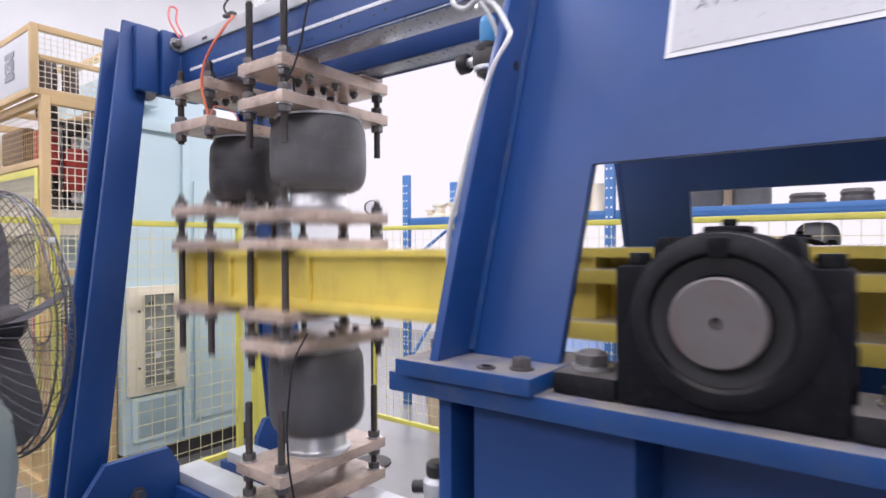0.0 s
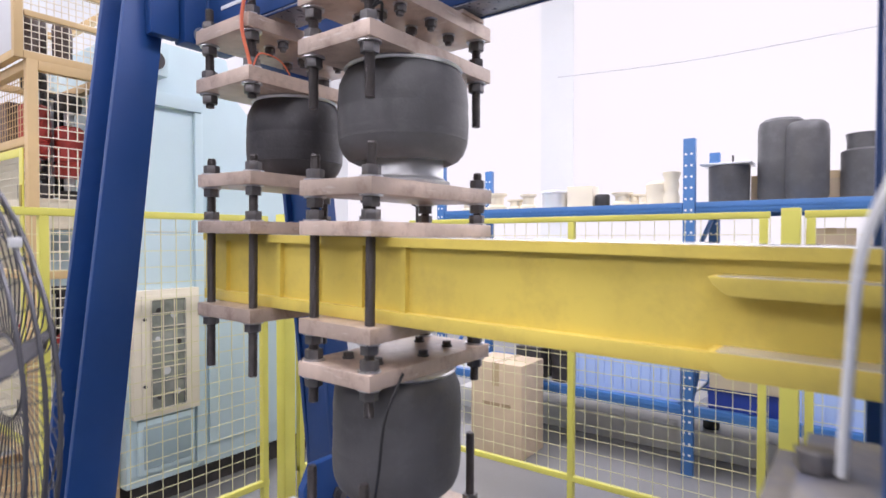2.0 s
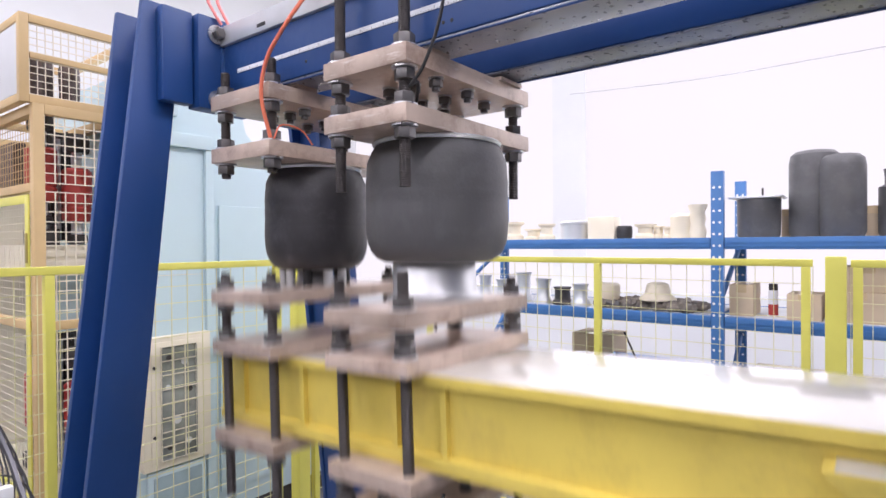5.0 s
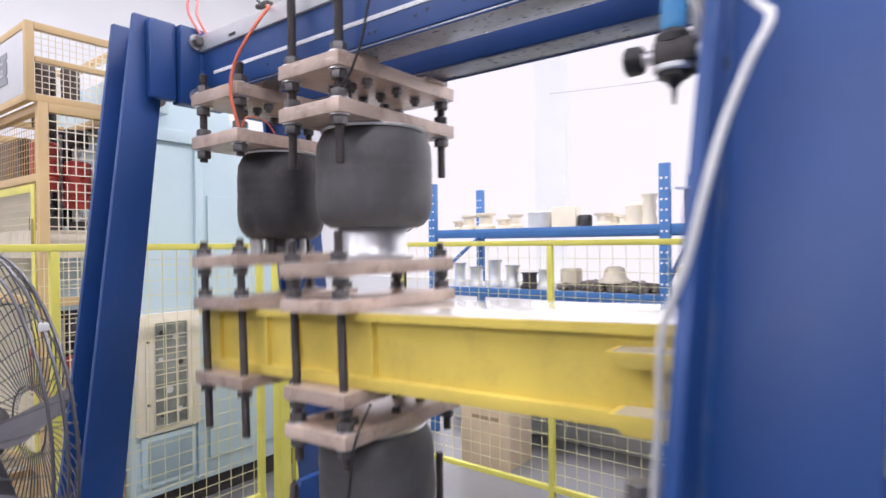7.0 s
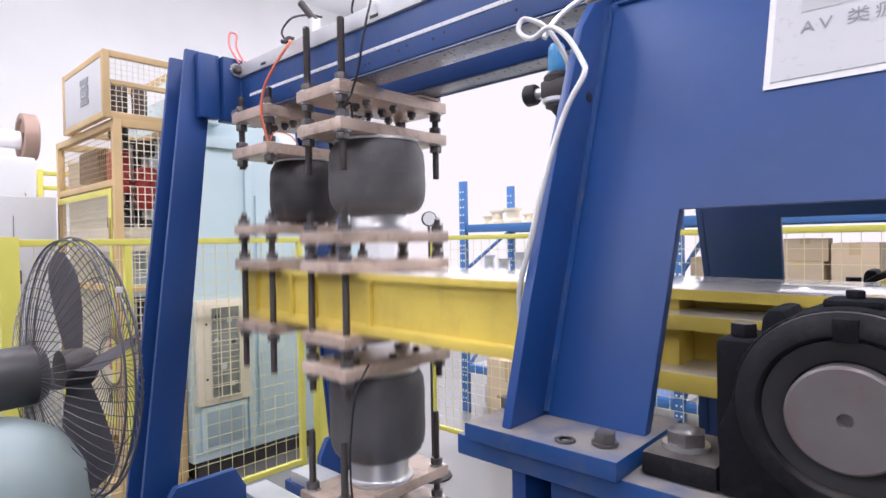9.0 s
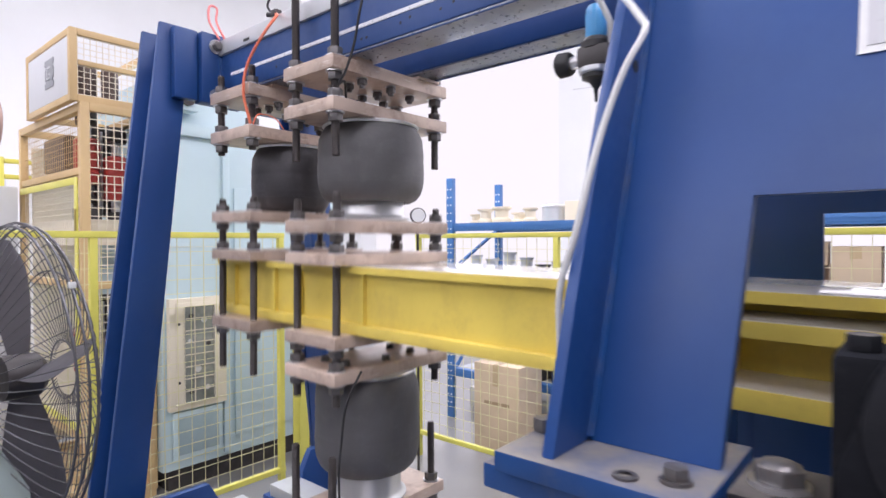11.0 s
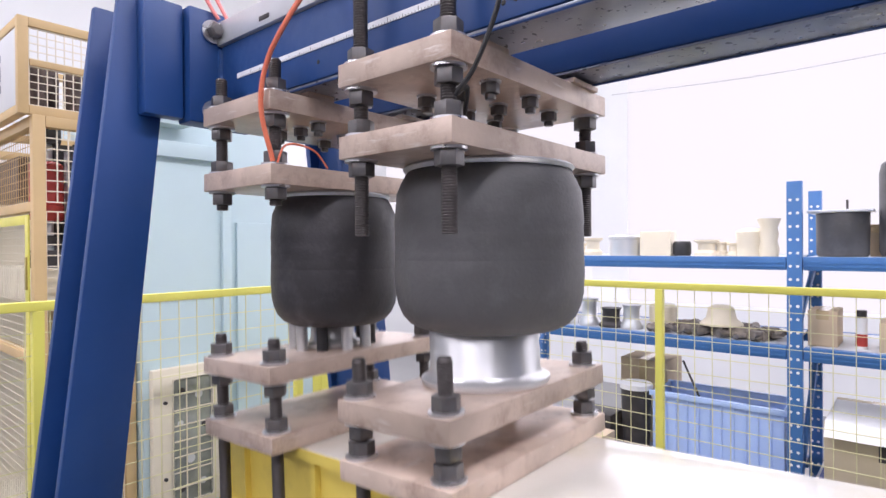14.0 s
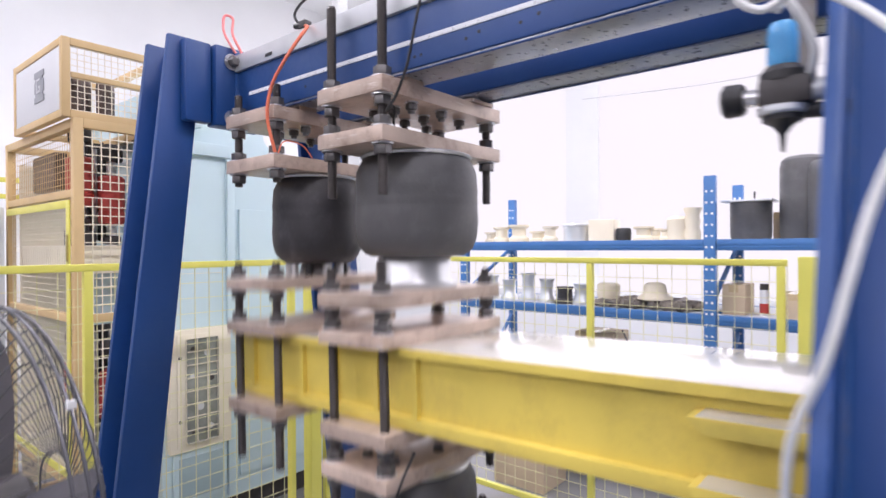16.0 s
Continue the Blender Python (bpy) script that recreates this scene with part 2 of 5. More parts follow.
def lathe(bm, profile, at=(0, 0, 0), segs=32, way=(0, 0, 1), smooth=True):
    """Profile of (radius, height) turned about an axis through at."""
    m = Matrix.Translation(at) @ Vector(way).to_track_quat("Z", "Y").to_matrix().to_4x4()
    rings = []
    for r, h in profile:
        if r < 1e-6:
            rings.append([bm.verts.new(m @ Vector((0, 0, h)))])
        else:
            rings.append([bm.verts.new(m @ Vector((r * math.cos(2 * math.pi * i / segs), r * math.sin(2 * math.pi * i / segs), h))) for i in range(segs)])
    for a, b in zip(rings, rings[1:]):
        for i in range(segs):
            j = (i + 1) % segs
            if len(a) == 1 and len(b) == 1:
                continue
            q = (a[0], b[j], b[i]) if len(a) == 1 else (a[i], a[j], b[0]) if len(b) == 1 else (a[i], a[j], b[j], b[i])
            bm.faces.new(q).smooth = smooth
    return bm


def sweep(bm, pts, r, segs=8, steps=6):
    """A round hose through the points, on a smooth curve."""
    P = [Vector(p) for p in pts]
    P = [2 * P[0] - P[1]] + P + [2 * P[-1] - P[-2]]
    line = []
    for i in range(1, len(P) - 2):
        for k in range(steps):
            t = k / steps
            a, b, c, d = P[i - 1], P[i], P[i + 1], P[i + 2]
            line.append(0.5 * (2 * b + (c - a) * t + (2 * a - 5 * b + 4 * c - d) * t * t + (3 * b - a - 3 * c + d) * t ** 3))
    line.append(P[-2])
    rings, side = [], Vector((0.3, 0.5, 0.81))
    for i, p in enumerate(line):
        d = (line[min(i + 1, len(line) - 1)] - line[max(i - 1, 0)]).normalized()
        side = (side - d * side.dot(d)).normalized()
        up = d.cross(side)
        rings.append([bm.verts.new(p + r * (math.cos(2 * math.pi * k / segs) * side + math.sin(2 * math.pi * k / segs) * up)) for k in range(segs)])
    for a, b in zip(rings, rings[1:]):
        for k in range(segs):
            bm.faces.new((a[k], a[(k + 1) % segs], b[(k + 1) % segs], b[k])).smooth = True
    bm.faces.new(rings[0][::-1]), bm.faces.new(rings[-1])
    return bm


def hexnut(bm, x, y, z, h, across, turn=0.3):
    r = across / math.sqrt(3)
    poly = [(x + r * math.cos(turn + i * math.pi / 3), y + r * math.sin(turn + i * math.pi / 3)) for i in range(6)]
    prism(bm, poly, "z", z, z + h, 0.0012)
    return bm


def grid_wires(bm, origin, du, dv, nu, nv, r=0.0017):
    """A welded wire mesh: nu by nv fields over the two edge vectors."""
    o, du, dv = Vector(origin), Vector(du), Vector(dv)
    n = du.cross(dv).normalized() * r
    def bar(p, q, off, w):
        s = (q - p).normalized().cross(n).normalized() * w
        vs = [bm.verts.new(p + a * s + b * n + off) for p in (p, q) for a, b in ((-1, -1), (1, -1), (1, 1), (-1, 1))]
        for i in range(4):
            bm.faces.new((vs[i], vs[(i + 1) % 4], vs[4 + (i + 1) % 4], vs[4 + i]))
    for i in range(nu + 1):
        bar(o + du * i / nu, o + du * i / nu + dv, n * 0, r)
    for j in range(nv + 1):
        bar(o + dv * j / nv, o + dv * j / nv + du, n * 1.0, r)
    return bm


# one threaded bar of each length is made once and its mesh shared
RODS = {}


def rod_mesh(length, r=0.0088, pitch=0.003):
    key = round(length, 3)
    if key not in RODS:
        bm, prof, h = B(), [(0, 0), (r * 0.8, 0)], 0.0
        while h + pitch < length:
            prof += [(r, h + pitch * 0.3), (r, h + pitch * 0.45), (r * 0.88, h + pitch * 0.8)]
            h += pitch
        prof += [(r * 0.8, length), (0, length)]
        lathe(bm, prof, segs=12)
        me = bpy.data.meshes.new("threaded_rod")
        bm.to_mesh(me)
        bm.free()
        me.set_sharp_from_angle(angle=radians(50))
        me.materials.append(ROD)
        RODS[key] = me
    return RODS[key]


def rod(parent, x, y, z0, z1):
    ob = new("threaded_rod", rod_mesh(z1 - z0))
    ob.location = (x, y, z0)
    return attach(ob, parent)


def nuts(parent, x, y, z, below=True, turn=0.3):
    """A nut with its washer, against the plate face at z."""
    d = -1 if below else 1
    k = hexnut(B(), x, y, z - 0.0195 if below else z + 0.003, 0.0165, 0.0275, turn)
    n = part("hex_nut", k, NUT, parent)
    w = lathe(B(), [(0.0105, 0), (0.0195, 0), (0.0195, 0.003), (0.0105, 0.003), (0.0105, 0)], (x, y, z - 0.003 if below else z), 20, smooth=False)
    part("washer", w, ZINC, n)


def bolt(parent, x, y, z, down=True, s=1.0):
    k = B()
    if down:
        hexnut(k, x, y, z - 0.016 * s, 0.014 * s, 0.026 * s)
        part("hex_bolt", k, NUT, parent)
    else:
        hexnut(k, x, y, z + 0.003, 0.014 * s, 0.026 * s)
        lathe(k, [(0.0, 0.0), (0.018 * s, 0), (0.018 * s, 0.003), (0.0, 0.003)], (x, y, z), 18, smooth=False)
        part("hex_bolt", k, NUT, parent)

# ---- the hall ----
HX0, HX1, HY0, HY1, HZ = HALL
setting("floor", box(B(), HX0, HX1, HY0, HY1, -0.2, 0.0), FLOOR, "grey glossy epoxy-coated concrete workshop floor", "floor")
setting("ceiling", box(B(), HX0, HX1, HY0, HY1, HZ, HZ + 0.2), WHITE, "white painted workshop ceiling", "ceiling")
setting("wall_north", box(B(), HX0, HX1, HY1, HY1 + 0.25, 0, HZ), WHITE, "plain white painted workshop wall", "wall")


def window_wall(name, axis, at, thick, spans, sill, head, lo, hi):
    """A wall with window openings along y (axis x) or along x (axis y)."""
    k = B()
    def slab(a, b, z0, z1):
        box(k, *((at, at + thick, a, b) if axis == "x" else (a, b, at, at + thick)), z0, z1)
    slab(lo, hi, 0, sill)
    slab(lo, hi, head, HZ)
    edges = [lo] + [e for s in spans for e in s] + [hi]
    for a, b in zip(edges[::2], edges[1::2]):
        slab(a, b, sill, head)
    west = name == "wall_west"
    return setting(name, k, GREY if west else WHITE, "unseen dark grey wall with high windows added for light" if west else "white painted wall with a long window opening", "wall")


SPANS = [(-3.6, -0.8), (-0.3, 2.75), (3.05, 6.1)]
window_wall("wall_east", "x", HX1, 0.3, [(-3.9, 6.6)], 0.75, 4.15, HY0, HY1)
# out of view; its high windows are made up for the front light
window_wall("wall_west", "x", HX0 - 0.3, 0.3, SPANS, 2.85, 4.05, HY0, HY1)
# unseen wall, added dark to hold down bounced light
setting("wall_south", box(B(), HX0 - 0.3, HX1 + 0.3, HY0 - 0.3, HY0, 0, HZ), GREY, "unseen grey wall, kept dark to limit bounced light", "wall")
# frames for the made-up west windows
for i, (a, b) in enumerate(SPANS):
    k = B()
    for y in (a + 0.03, (a + b) / 2, b - 0.03):
        box(k, HX0 - 0.18, HX0 - 0.13, y - 0.03, y + 0.03, 2.85, 4.05)
    setting("window_%d" % (1 + i), k, WHITE, "white frame of an unseen window added for light", "window")
# unseen lamp bodies, made up to go with the overhead lights
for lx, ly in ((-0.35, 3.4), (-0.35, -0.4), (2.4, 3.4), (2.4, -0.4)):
    th = thing("ceiling_lamp", (lx, ly, 4.4), "long white ceiling lamp, unseen, added for overhead light", "ceiling lamp", "ceiling lamps")
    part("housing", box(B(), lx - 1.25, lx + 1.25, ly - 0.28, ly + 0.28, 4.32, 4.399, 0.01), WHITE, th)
    part("diffuser", box(B(), lx - 1.2, lx + 1.2, ly - 0.25, ly + 0.25, 4.30, 4.3195, 0.004), WHITE_GLOW, th)
setting("backdrop_east", box(B(), HX1 + 1.2, HX1 + 1.25, HY0 - 3, HY1 + 3, -1, 7), WHITE_GLOW, "bright overcast sky outside the windows", "sky")
# added glow behind the made-up west windows
setting("backdrop_west", box(B(), HX0 - 1.6, HX0 - 1.55, HY0 - 3, HY1 + 3, -1, 7), WHITE_GLOW, "bright overcast sky outside the windows", "sky")
setting("pillar_1", box(B(), HX1 + 0.275, HX1 + 0.28, 3.25, 3.62, 0.75, 4.15), WHITE, "white painted pillar between two windows", "pillar")
k = sweep(B(), [(5.2, 3.2, 2.62), (5.2, 2.15, 2.562), (5.2, 1.3, 2.56), (5.2, 0.0, 2.6), (5.2, -2.0, 2.8), (5.2, -3.9, 3.1)], 0.004)
setting("trim", k, PALE_CABLE, "thin cable slung along the window wall", "cable")

# ---- the test frame ----
MID = 0.943                                   # plane of symmetry of the machine
PIVOT = Vector((MID, 0.483, 0.997))
SINK = 0.007                                  # how far the hub rides below its drawn height


def lean(z):
    return 0.605 + 0.345 * (z - 0.92)


def mirrored(bm):
    for v in bm.verts:
        v.co.x = 2 * MID - v.co.x
    bmesh.ops.reverse_faces(bm, faces=bm.faces[:])
    return bm


frame_ob = thing("test_frame", (MID, 1.2, 0), "blue enamelled steel fatigue test frame bolted to the floor", "test machine")
for rear in (False, True):
    side = mirrored if rear else (lambda b: b)
    # tall leaning plate with the opening for the bearing
    k = prism(B(), [(0.176, 0.92), (0.298, 0.92), (0.306, 1.166), (0.66, 1.166), (0.668, 0.92), (0.792, 0.92), (0.792, 1.475), (0.176, 1.475)], "x", 0, 0.016, 0.0015)
    for v in k.verts:
        v.co.x += lean(v.co.z)
    part("leaning_plate", side(k), BLUE, frame_ob)
    for y in (0.792, 0.160):
        pts = [(lean(0.92) + 0.016, 0.92), (lean(0.92) - 0.073, 0.92), (lean(1.06) - 0.078, 1.06), (lean(1.26) - 0.076, 1.26), (lean(1.42) - 0.066, 1.42), (lean(1.462) - 0.045, 1.462), (lean(1.48) - 0.012, 1.48), (lean(1.48) + 0.016, 1.48)]
        fl = part("side_flange", side(prism(B(), pts, "y", y, y + 0.013, 0.0025)), BLUE, frame_ob)
        yy = y if y > 0.5 else y + 0.016
        w = B()
        rng = random.Random(5)
        prev = [(lean(0.925 + 0.54 * i / 60) - 0.003 + rng.uniform(-1, 1) * 0.0008, yy - (0.002 if y > 0.5 else -0.002), 0.925 + 0.54 * i / 60) for i in range(61)]
        sweep(w, prev, 0.0042, 6, 1)
        part("weld_bead", side(w), BLUE_DIRTY, fl)
        z0, z1 = (0.66, 0.850) if y > 0.5 else (0.106, 0.306)
        part("foot_plate", side(box(B(), 0.520, 0.69, z0, z1, 0.900, 0.920, 0.002)), BLUE_DIRTY, frame_ob)
    top_bead = B()
    rng = random.Random(8)
    sweep(top_bead, [(lean(1.468) - 0.002, 0.19 + 0.0118 * i, 1.468 + rng.uniform(-0.0012, 0.0012)) for i in range(51)], 0.0030, 6, 1)
    part("top_weld", side(top_bead), BLUE_DIRTY, frame_ob)
    # upper cross member with its galvanised rail
    x0, x1 = (1.03, 1.114) if rear else (0.84, 0.925)
    web = part("cross_member", box(B(), x0, x1, -0.95, 1.955, 1.512, 1.614, 0.004), BLUE, frame_ob)
    rail = part("rail", box(B(), x0 - 0.006, x1 + 0.006, -0.95, 1.962, 1.614, 1.652, 0.002), SILVER, frame_ob, "galvanised flat rail on top of the cross member")
    # plate added for the sheen of the glossy underside
    under = part("under_plate", box(B(), x0 + 0.002, x1 - 0.002, -0.95, 1.955, 1.5085, 1.5115, 0.001), UNDER, web, "thin grey plate added for the underside's sheen")
    part("edge_bead", sweep(B(), [((x1 if rear else x0) + (-0.012 if rear else 0.004), -0.95 + 0.29 * i, 1.508) for i in range(11)], 0.002, 6, 1), BLUE, under)
    if not rear:
        tape = part("scale_tape", box(B(), x0 - 0.0012, x0, 0.86, 1.905, 1.5525, 1.5605), TAPE, frame_ob, "white measuring tape stuck along the beam")
        k = B()
        for i in range(208):
            y = 0.865 + 0.005 * i
            box(k, x0 - 0.0016, x0 - 0.0012, y - 0.0005, y + 0.0005, 1.5527, 1.5582 if i % 10 == 0 else 1.5562 if i % 5 == 0 else 1.5545)
        tagged(part("tape_marks", k, INK, tape, "fine grey graduation marks"), kind="stuff")
        for y in (1.82, 1.36, 1.12, 0.97):
            part("slot", box(B(), x0 - 0.0068, x0 - 0.0055, y - 0.013, y + 0.013, 1.622, 1.629, 0.0005), BLACK, rail)
        for y, z in ((1.70, 1.535), (1.40, 1.53), (1.385, 1.53), (1.29, 1.535), (1.265, 1.54), (1.19, 1.535), (1.16, 1.54), (0.99, 1.535)):
            part("rivet", lathe(B(), [(0, 0.001), (0.0022, 0.0008), (0.003, 0)], (x0, y, z), 10, (-1, 0, 0)), BLACK, web)
        part("end_weld", sweep(B(), [(x0 - 0.001, 1.9545 + 0.0012 * (i % 2), 1.513 + 0.008 * i) for i in range(13)], 0.0045, 6, 2), BLUE_DIRTY, web)
    # lower longitudinal beam with its rail
    part("base_beam", side(box(B(), 0.80, 0.905, 0.75, 2.0, 0.10, 0.388, 0.004)), BLUE, frame_ob)
    part("base_rail", side(box(B(), 0.815, 0.90, 0.95, 1.97, 0.390, 0.4235, 0.002)), SILVER, frame_ob, "galvanised rail on the base beam")
    # far upright: two tapered flanges and a web between
    for y in (2.0, 2.104):
        pts = [(0.702 - 0.117 * 1.67, 0.0), (0.781 - 0.107 * 1.67, 0.0), (0.782, 1.679), (0.703, 1.679)]
        part("upright_flange", side(prism(B(), pts, "y", y, y + 0.014, 0.002)), BLUE, frame_ob)
    part("upright_web", side(prism(B(), [(0.60, 0.0), (0.612, 0.0), (0.752, 1.66), (0.740, 1.66)], "y", 2.014, 2.104)), BLUE, frame_ob)
    # saddle between the cross member and the upright
    part("saddle_plate", side(box(B(), 0.726, 0.786, 1.972, 1.999, 1.490, 1.670, 0.005)), BLUE, frame_ob)
    sd = part("saddle", side(box(B(), 0.788, 0.91, 1.957, 1.999, 1.485, 1.668, 0.004)), BLUE, frame_ob)
    for z in (1.635, 1.505):
        q = lathe(B(), [(0, 0.019), (0.009, 0.019), (0.0125, 0.016), (0.0125, 0.0035), (0, 0.0035)], (0.826, 1.9565, z), 6, (0, -1, 0), smooth=False)
        part("clamp_bolt", side(q), NUT, sd)
        q = lathe(B(), [(0.008, 0), (0.0185, 0), (0.0185, 0.003), (0.008, 0.003), (0.008, 0)], (0.826, 1.9565, z), 24, (0, -1, 0), smooth=False)
        part("clamp_washer", side(q), ZINC, sd)
    # foot of the far upright
    k = prism(B(), [(0.47, 0.28), (0.62, 0.50), (0.785, 0.50), (0.815, 0.445), (0.815, 0.28)], "y", 1.93, 1.952, 0.002)
    g = part("gusset_plate", side(k), BLUE, frame_ob)
    part("gusset_bolt", side(lathe(B(), [(0, 0.022), (0.013, 0.022), (0.013, 0.004), (0.02, 0.004), (0.02, 0)], (0.70, 1.929, 0.40), 6, (0, -1, 0), smooth=False)), NUT, g)
    # pedestal columns below the table
    for y0, y1 in ((0.792, 0.812), (0.565, 0.765), (0.156, 0.20)):
        part("pedestal_column", side(box(B(), 0.57 if y0 < 0.79 else 0.56, 0.685, y0, y1, 0.02, 0.874, 0.003)), BLUE, frame_ob)
    part("pedestal_web", side(box(B(), 0.670, 0.684, 0.2005, 0.7915, 0.02, 0.874)), BLUE, frame_ob)
for side in (lambda b: b, mirrored):
    part("table_plate", side(box(B(), 0.532, 0.70, 0.09, 0.872, 0.8745, 0.8995, 0.003)), BLUE_DIRTY, frame_ob)
part("top_cover", box(B(), 0.802, 2 * MID - 0.802, 0.17, 0.80, 1.478, 1.490, 0.002), BLUE, frame_ob)
part("foot_slab", box(B(), 0.42, 2 * MID - 0.42, 0.0, 2.25, 0.0, 0.02), BLUE, frame_ob)
part("end_sill", box(B(), 0.40, 2 * MID - 0.40, 1.953, 2.13, 0.02, 0.28, 0.004), BLUE, frame_ob)
for x in (0.565,):
    for y in (0.70,):
        bolt(frame_ob, x - 0.008, y - 0.010, 0.9205, False, 0.75)
k = lathe(B(), [(0.006, 0.001), (0.011, 0.001), (0.011, 0.003), (0.006, 0.003)], (0.540, 0.727, 0.9195), 14, smooth=False)
part("washer", k, NUT, frame_ob)
k = B()
hexnut(k, 0.60, 0.84, 0.921, 0.014, 0.022)
part("hex_bolt", k, NUT, frame_ob)

# laminated notice on the leaning plate
notice = thing("notice", (0.74, 0.4, 1.296), "white laminated notice with printed lines on blue steel", "notice")


def on_plate(y, up, off):
    """A point on the leaning plate: y, height along the slope above 1.296, distance off the face."""
    s = Vector((0.345, 0, 1)).normalized()
    n = Vector((-1, 0, 0.345)).normalized()
    return Vector((lean(1.296), y, 1.296)) + s * up + n * off


def plate_quad(bm, y0, y1, u0, u1, off, th=0.0008):
    vs = [bm.verts.new(on_plate(y, u, o)) for o in (off, off + th) for y, u in ((y0, u0), (y1, u0), (y1, u1), (y0, u1))]
    for f in ((0, 1, 2, 3), (7, 6, 5, 4), (0, 4, 5, 1), (1, 5, 6, 2), (2, 6, 7, 3), (3, 7, 4, 0)):
        bm.faces.new([vs[i] for i in f])
    bmesh.ops.recalc_face_normals(bm, faces=bm.faces[:])
    return bm


part("sleeve", plate_quad(B(), 0.582, 0.282, 0.0, 0.175, 0.001), TUBE, notice, "clear plastic sleeve")
part("sheet", plate_quad(B(), 0.575, 0.289, 0.008, 0.17, 0.002), PAPER, notice)
part("header_band", plate_quad(B(), 0.549, 0.31, 0.090, 0.115, 0.003, 0.0004), mat("grey_header", (0.42, 0.43, 0.44), 0.6), notice, "grey band with an unreadable logo")
txt = bpy.data.curves.new("lettering", "FONT")
txt.body, txt.size, txt.extrude, txt.space_character = "AV 类疲劳", 0.021, 0.0001, 1.3
tob = bpy.data.objects.new("lettering_source", txt)
scene.collection.objects.link(tob)
bpy.context.view_layer.update()
tme = bpy.data.meshes.new_from_object(tob.evaluated_get(bpy.context.evaluated_depsgraph_get()))
bpy.data.objects.remove(tob)
for v in tme.vertices:
    v.co = on_plate(0.549 - v.co.x, 0.063 + v.co.y, 0.0034 + v.co.z)
tme.materials.clear()
tme.materials.append(INK)
attach(new("lettering", tme), notice, "grey printed characters")

# ---- pillow block bearings on the table ----
SHAFT_Z = PIVOT.z - 0.006


def pillow_block(m):
    th = thing("pillow_block", (0.60, PIVOT.y, 0.90), "dark cast-iron pillow block bearing bolted to the table", "bearing", "bearings of the rocking beam")
    c, z0 = PIVOT.y, 0.90
    for s in (-1, 1):
        y0, y1 = sorted((c + s * 0.098, c + s * 0.169))
        foot = part("foot", box(B(), 0.556, 0.648, y0, y1, z0, z0 + 0.024, 0.005), CAST_DUSTY, th, "dusty cast foot")
        q = B()
        hexnut(q, 0.594, c + s * 0.138, z0 + 0.028, 0.013, 0.034)
        lathe(q, [(0.016, 0.012), (0.013, 0.0155), (0.007, 0.017), (0, 0.017)], (0.594, c + s * 0.138, z0 + 0.028), 20)
        fb = part("foot_bolt", q, NUT, foot)
        part("washer", lathe(B(), [(0.01, 0), (0.0225, 0), (0.0225, 0.004), (0.01, 0.004), (0.01, 0)], (0.594, c + s * 0.138, z0 + 0.0241), 24, smooth=False), ZINC, fb)
    arch = [(c - 0.0975, z0), (c + 0.0975, z0), (c + 0.0975, SHAFT_Z - 0.03), (c + 0.086, SHAFT_Z)]
    arch += [(c + 0.086 * math.cos(a), SHAFT_Z + 0.084 * math.sin(a)) for a in [radians(7.5 * i) for i in range(1, 24)]]
    arch += [(c - 0.086, SHAFT_Z), (c - 0.0975, SHAFT_Z - 0.03)]
    part("housing", prism(B(), arch, "x", 0.556, 0.648, 0.006), CAST, th)
    # pale chamfered rim round the recess, the dark seal and its ring
    cap = part("cap_rim", lathe(B(), [(0.0600, 0.012), (0.0615, 0.0025), (0.064, 0.0), (0.070, 0.0), (0.0815, 0.0085), (0.0835, 0.022), (0.060, 0.022), (0.0600, 0.012)], (0.5445, c, SHAFT_Z), 64, (1, 0, 0)), CAST_DUSTY, th, "dusty chamfered rim")
    part("seal", lathe(B(), [(0.0435, 0.010), (0.0600, 0.006), (0.0605, 0.016)], (0.5445, c, SHAFT_Z), 48, (1, 0, 0)), BLACK, cap)
    part("seal_notch", box(B(), 0.5425, 0.556, c - 0.0085, c + 0.0085, SHAFT_Z + 0.0585, SHAFT_Z + 0.0775, 0.002), CAST, cap)
    for s in (-1, 1):
        # split-line lug with its cap bolt, and the horn of the cap above it
        lo, hi = sorted((c + s * 0.064, c + s * 0.1005))
        lug = part("cap_lug", box(B(), 0.562, 0.640, lo, hi, SHAFT_Z - 0.05, SHAFT_Z + 0.050, 0.006), CAST, th)
        q = B()
        hexnut(q, 0.588, c + s * 0.083, SHAFT_Z + 0.0502, 0.0125, 0.021)
        part("cap_bolt", q, CAST_DUSTY, lug)
        prof = [(c + s * 0.066, SHAFT_Z + 0.040), (c + s * 0.063, SHAFT_Z + 0.070), (c + s * 0.059, SHAFT_Z + 0.0785), (c + s * 0.046, SHAFT_Z + 0.0785), (c + s * 0.040, SHAFT_Z + 0.060), (c + s * 0.045, SHAFT_Z + 0.040)]
        part("cap_horn", prism(B(), prof if s > 0 else prof[::-1], "x", 0.566, 0.636, 0.004), CAST, th)
        lo, hi = sorted((c + s * 0.0975, c + s * 0.1025))
        part("side_rib", box(B(), 0.585, 0.615, lo, hi, z0 + 0.024, SHAFT_Z - 0.02, 0.002), CAST, th)
    boss = part("grease_boss", box(B(), 0.580, 0.620, c - 0.021, c + 0.021, SHAFT_Z + 0.080, SHAFT_Z + 0.0885, 0.004), CAST, th)
    q = B()
    hexnut(q, 0.60, c, SHAFT_Z + 0.0885, 0.007, 0.013)
    part("grease_plug", q, CAST, boss)
    for ob in th.children_recursive:
        if m:
            mirrored_mesh(ob.data)
    return th


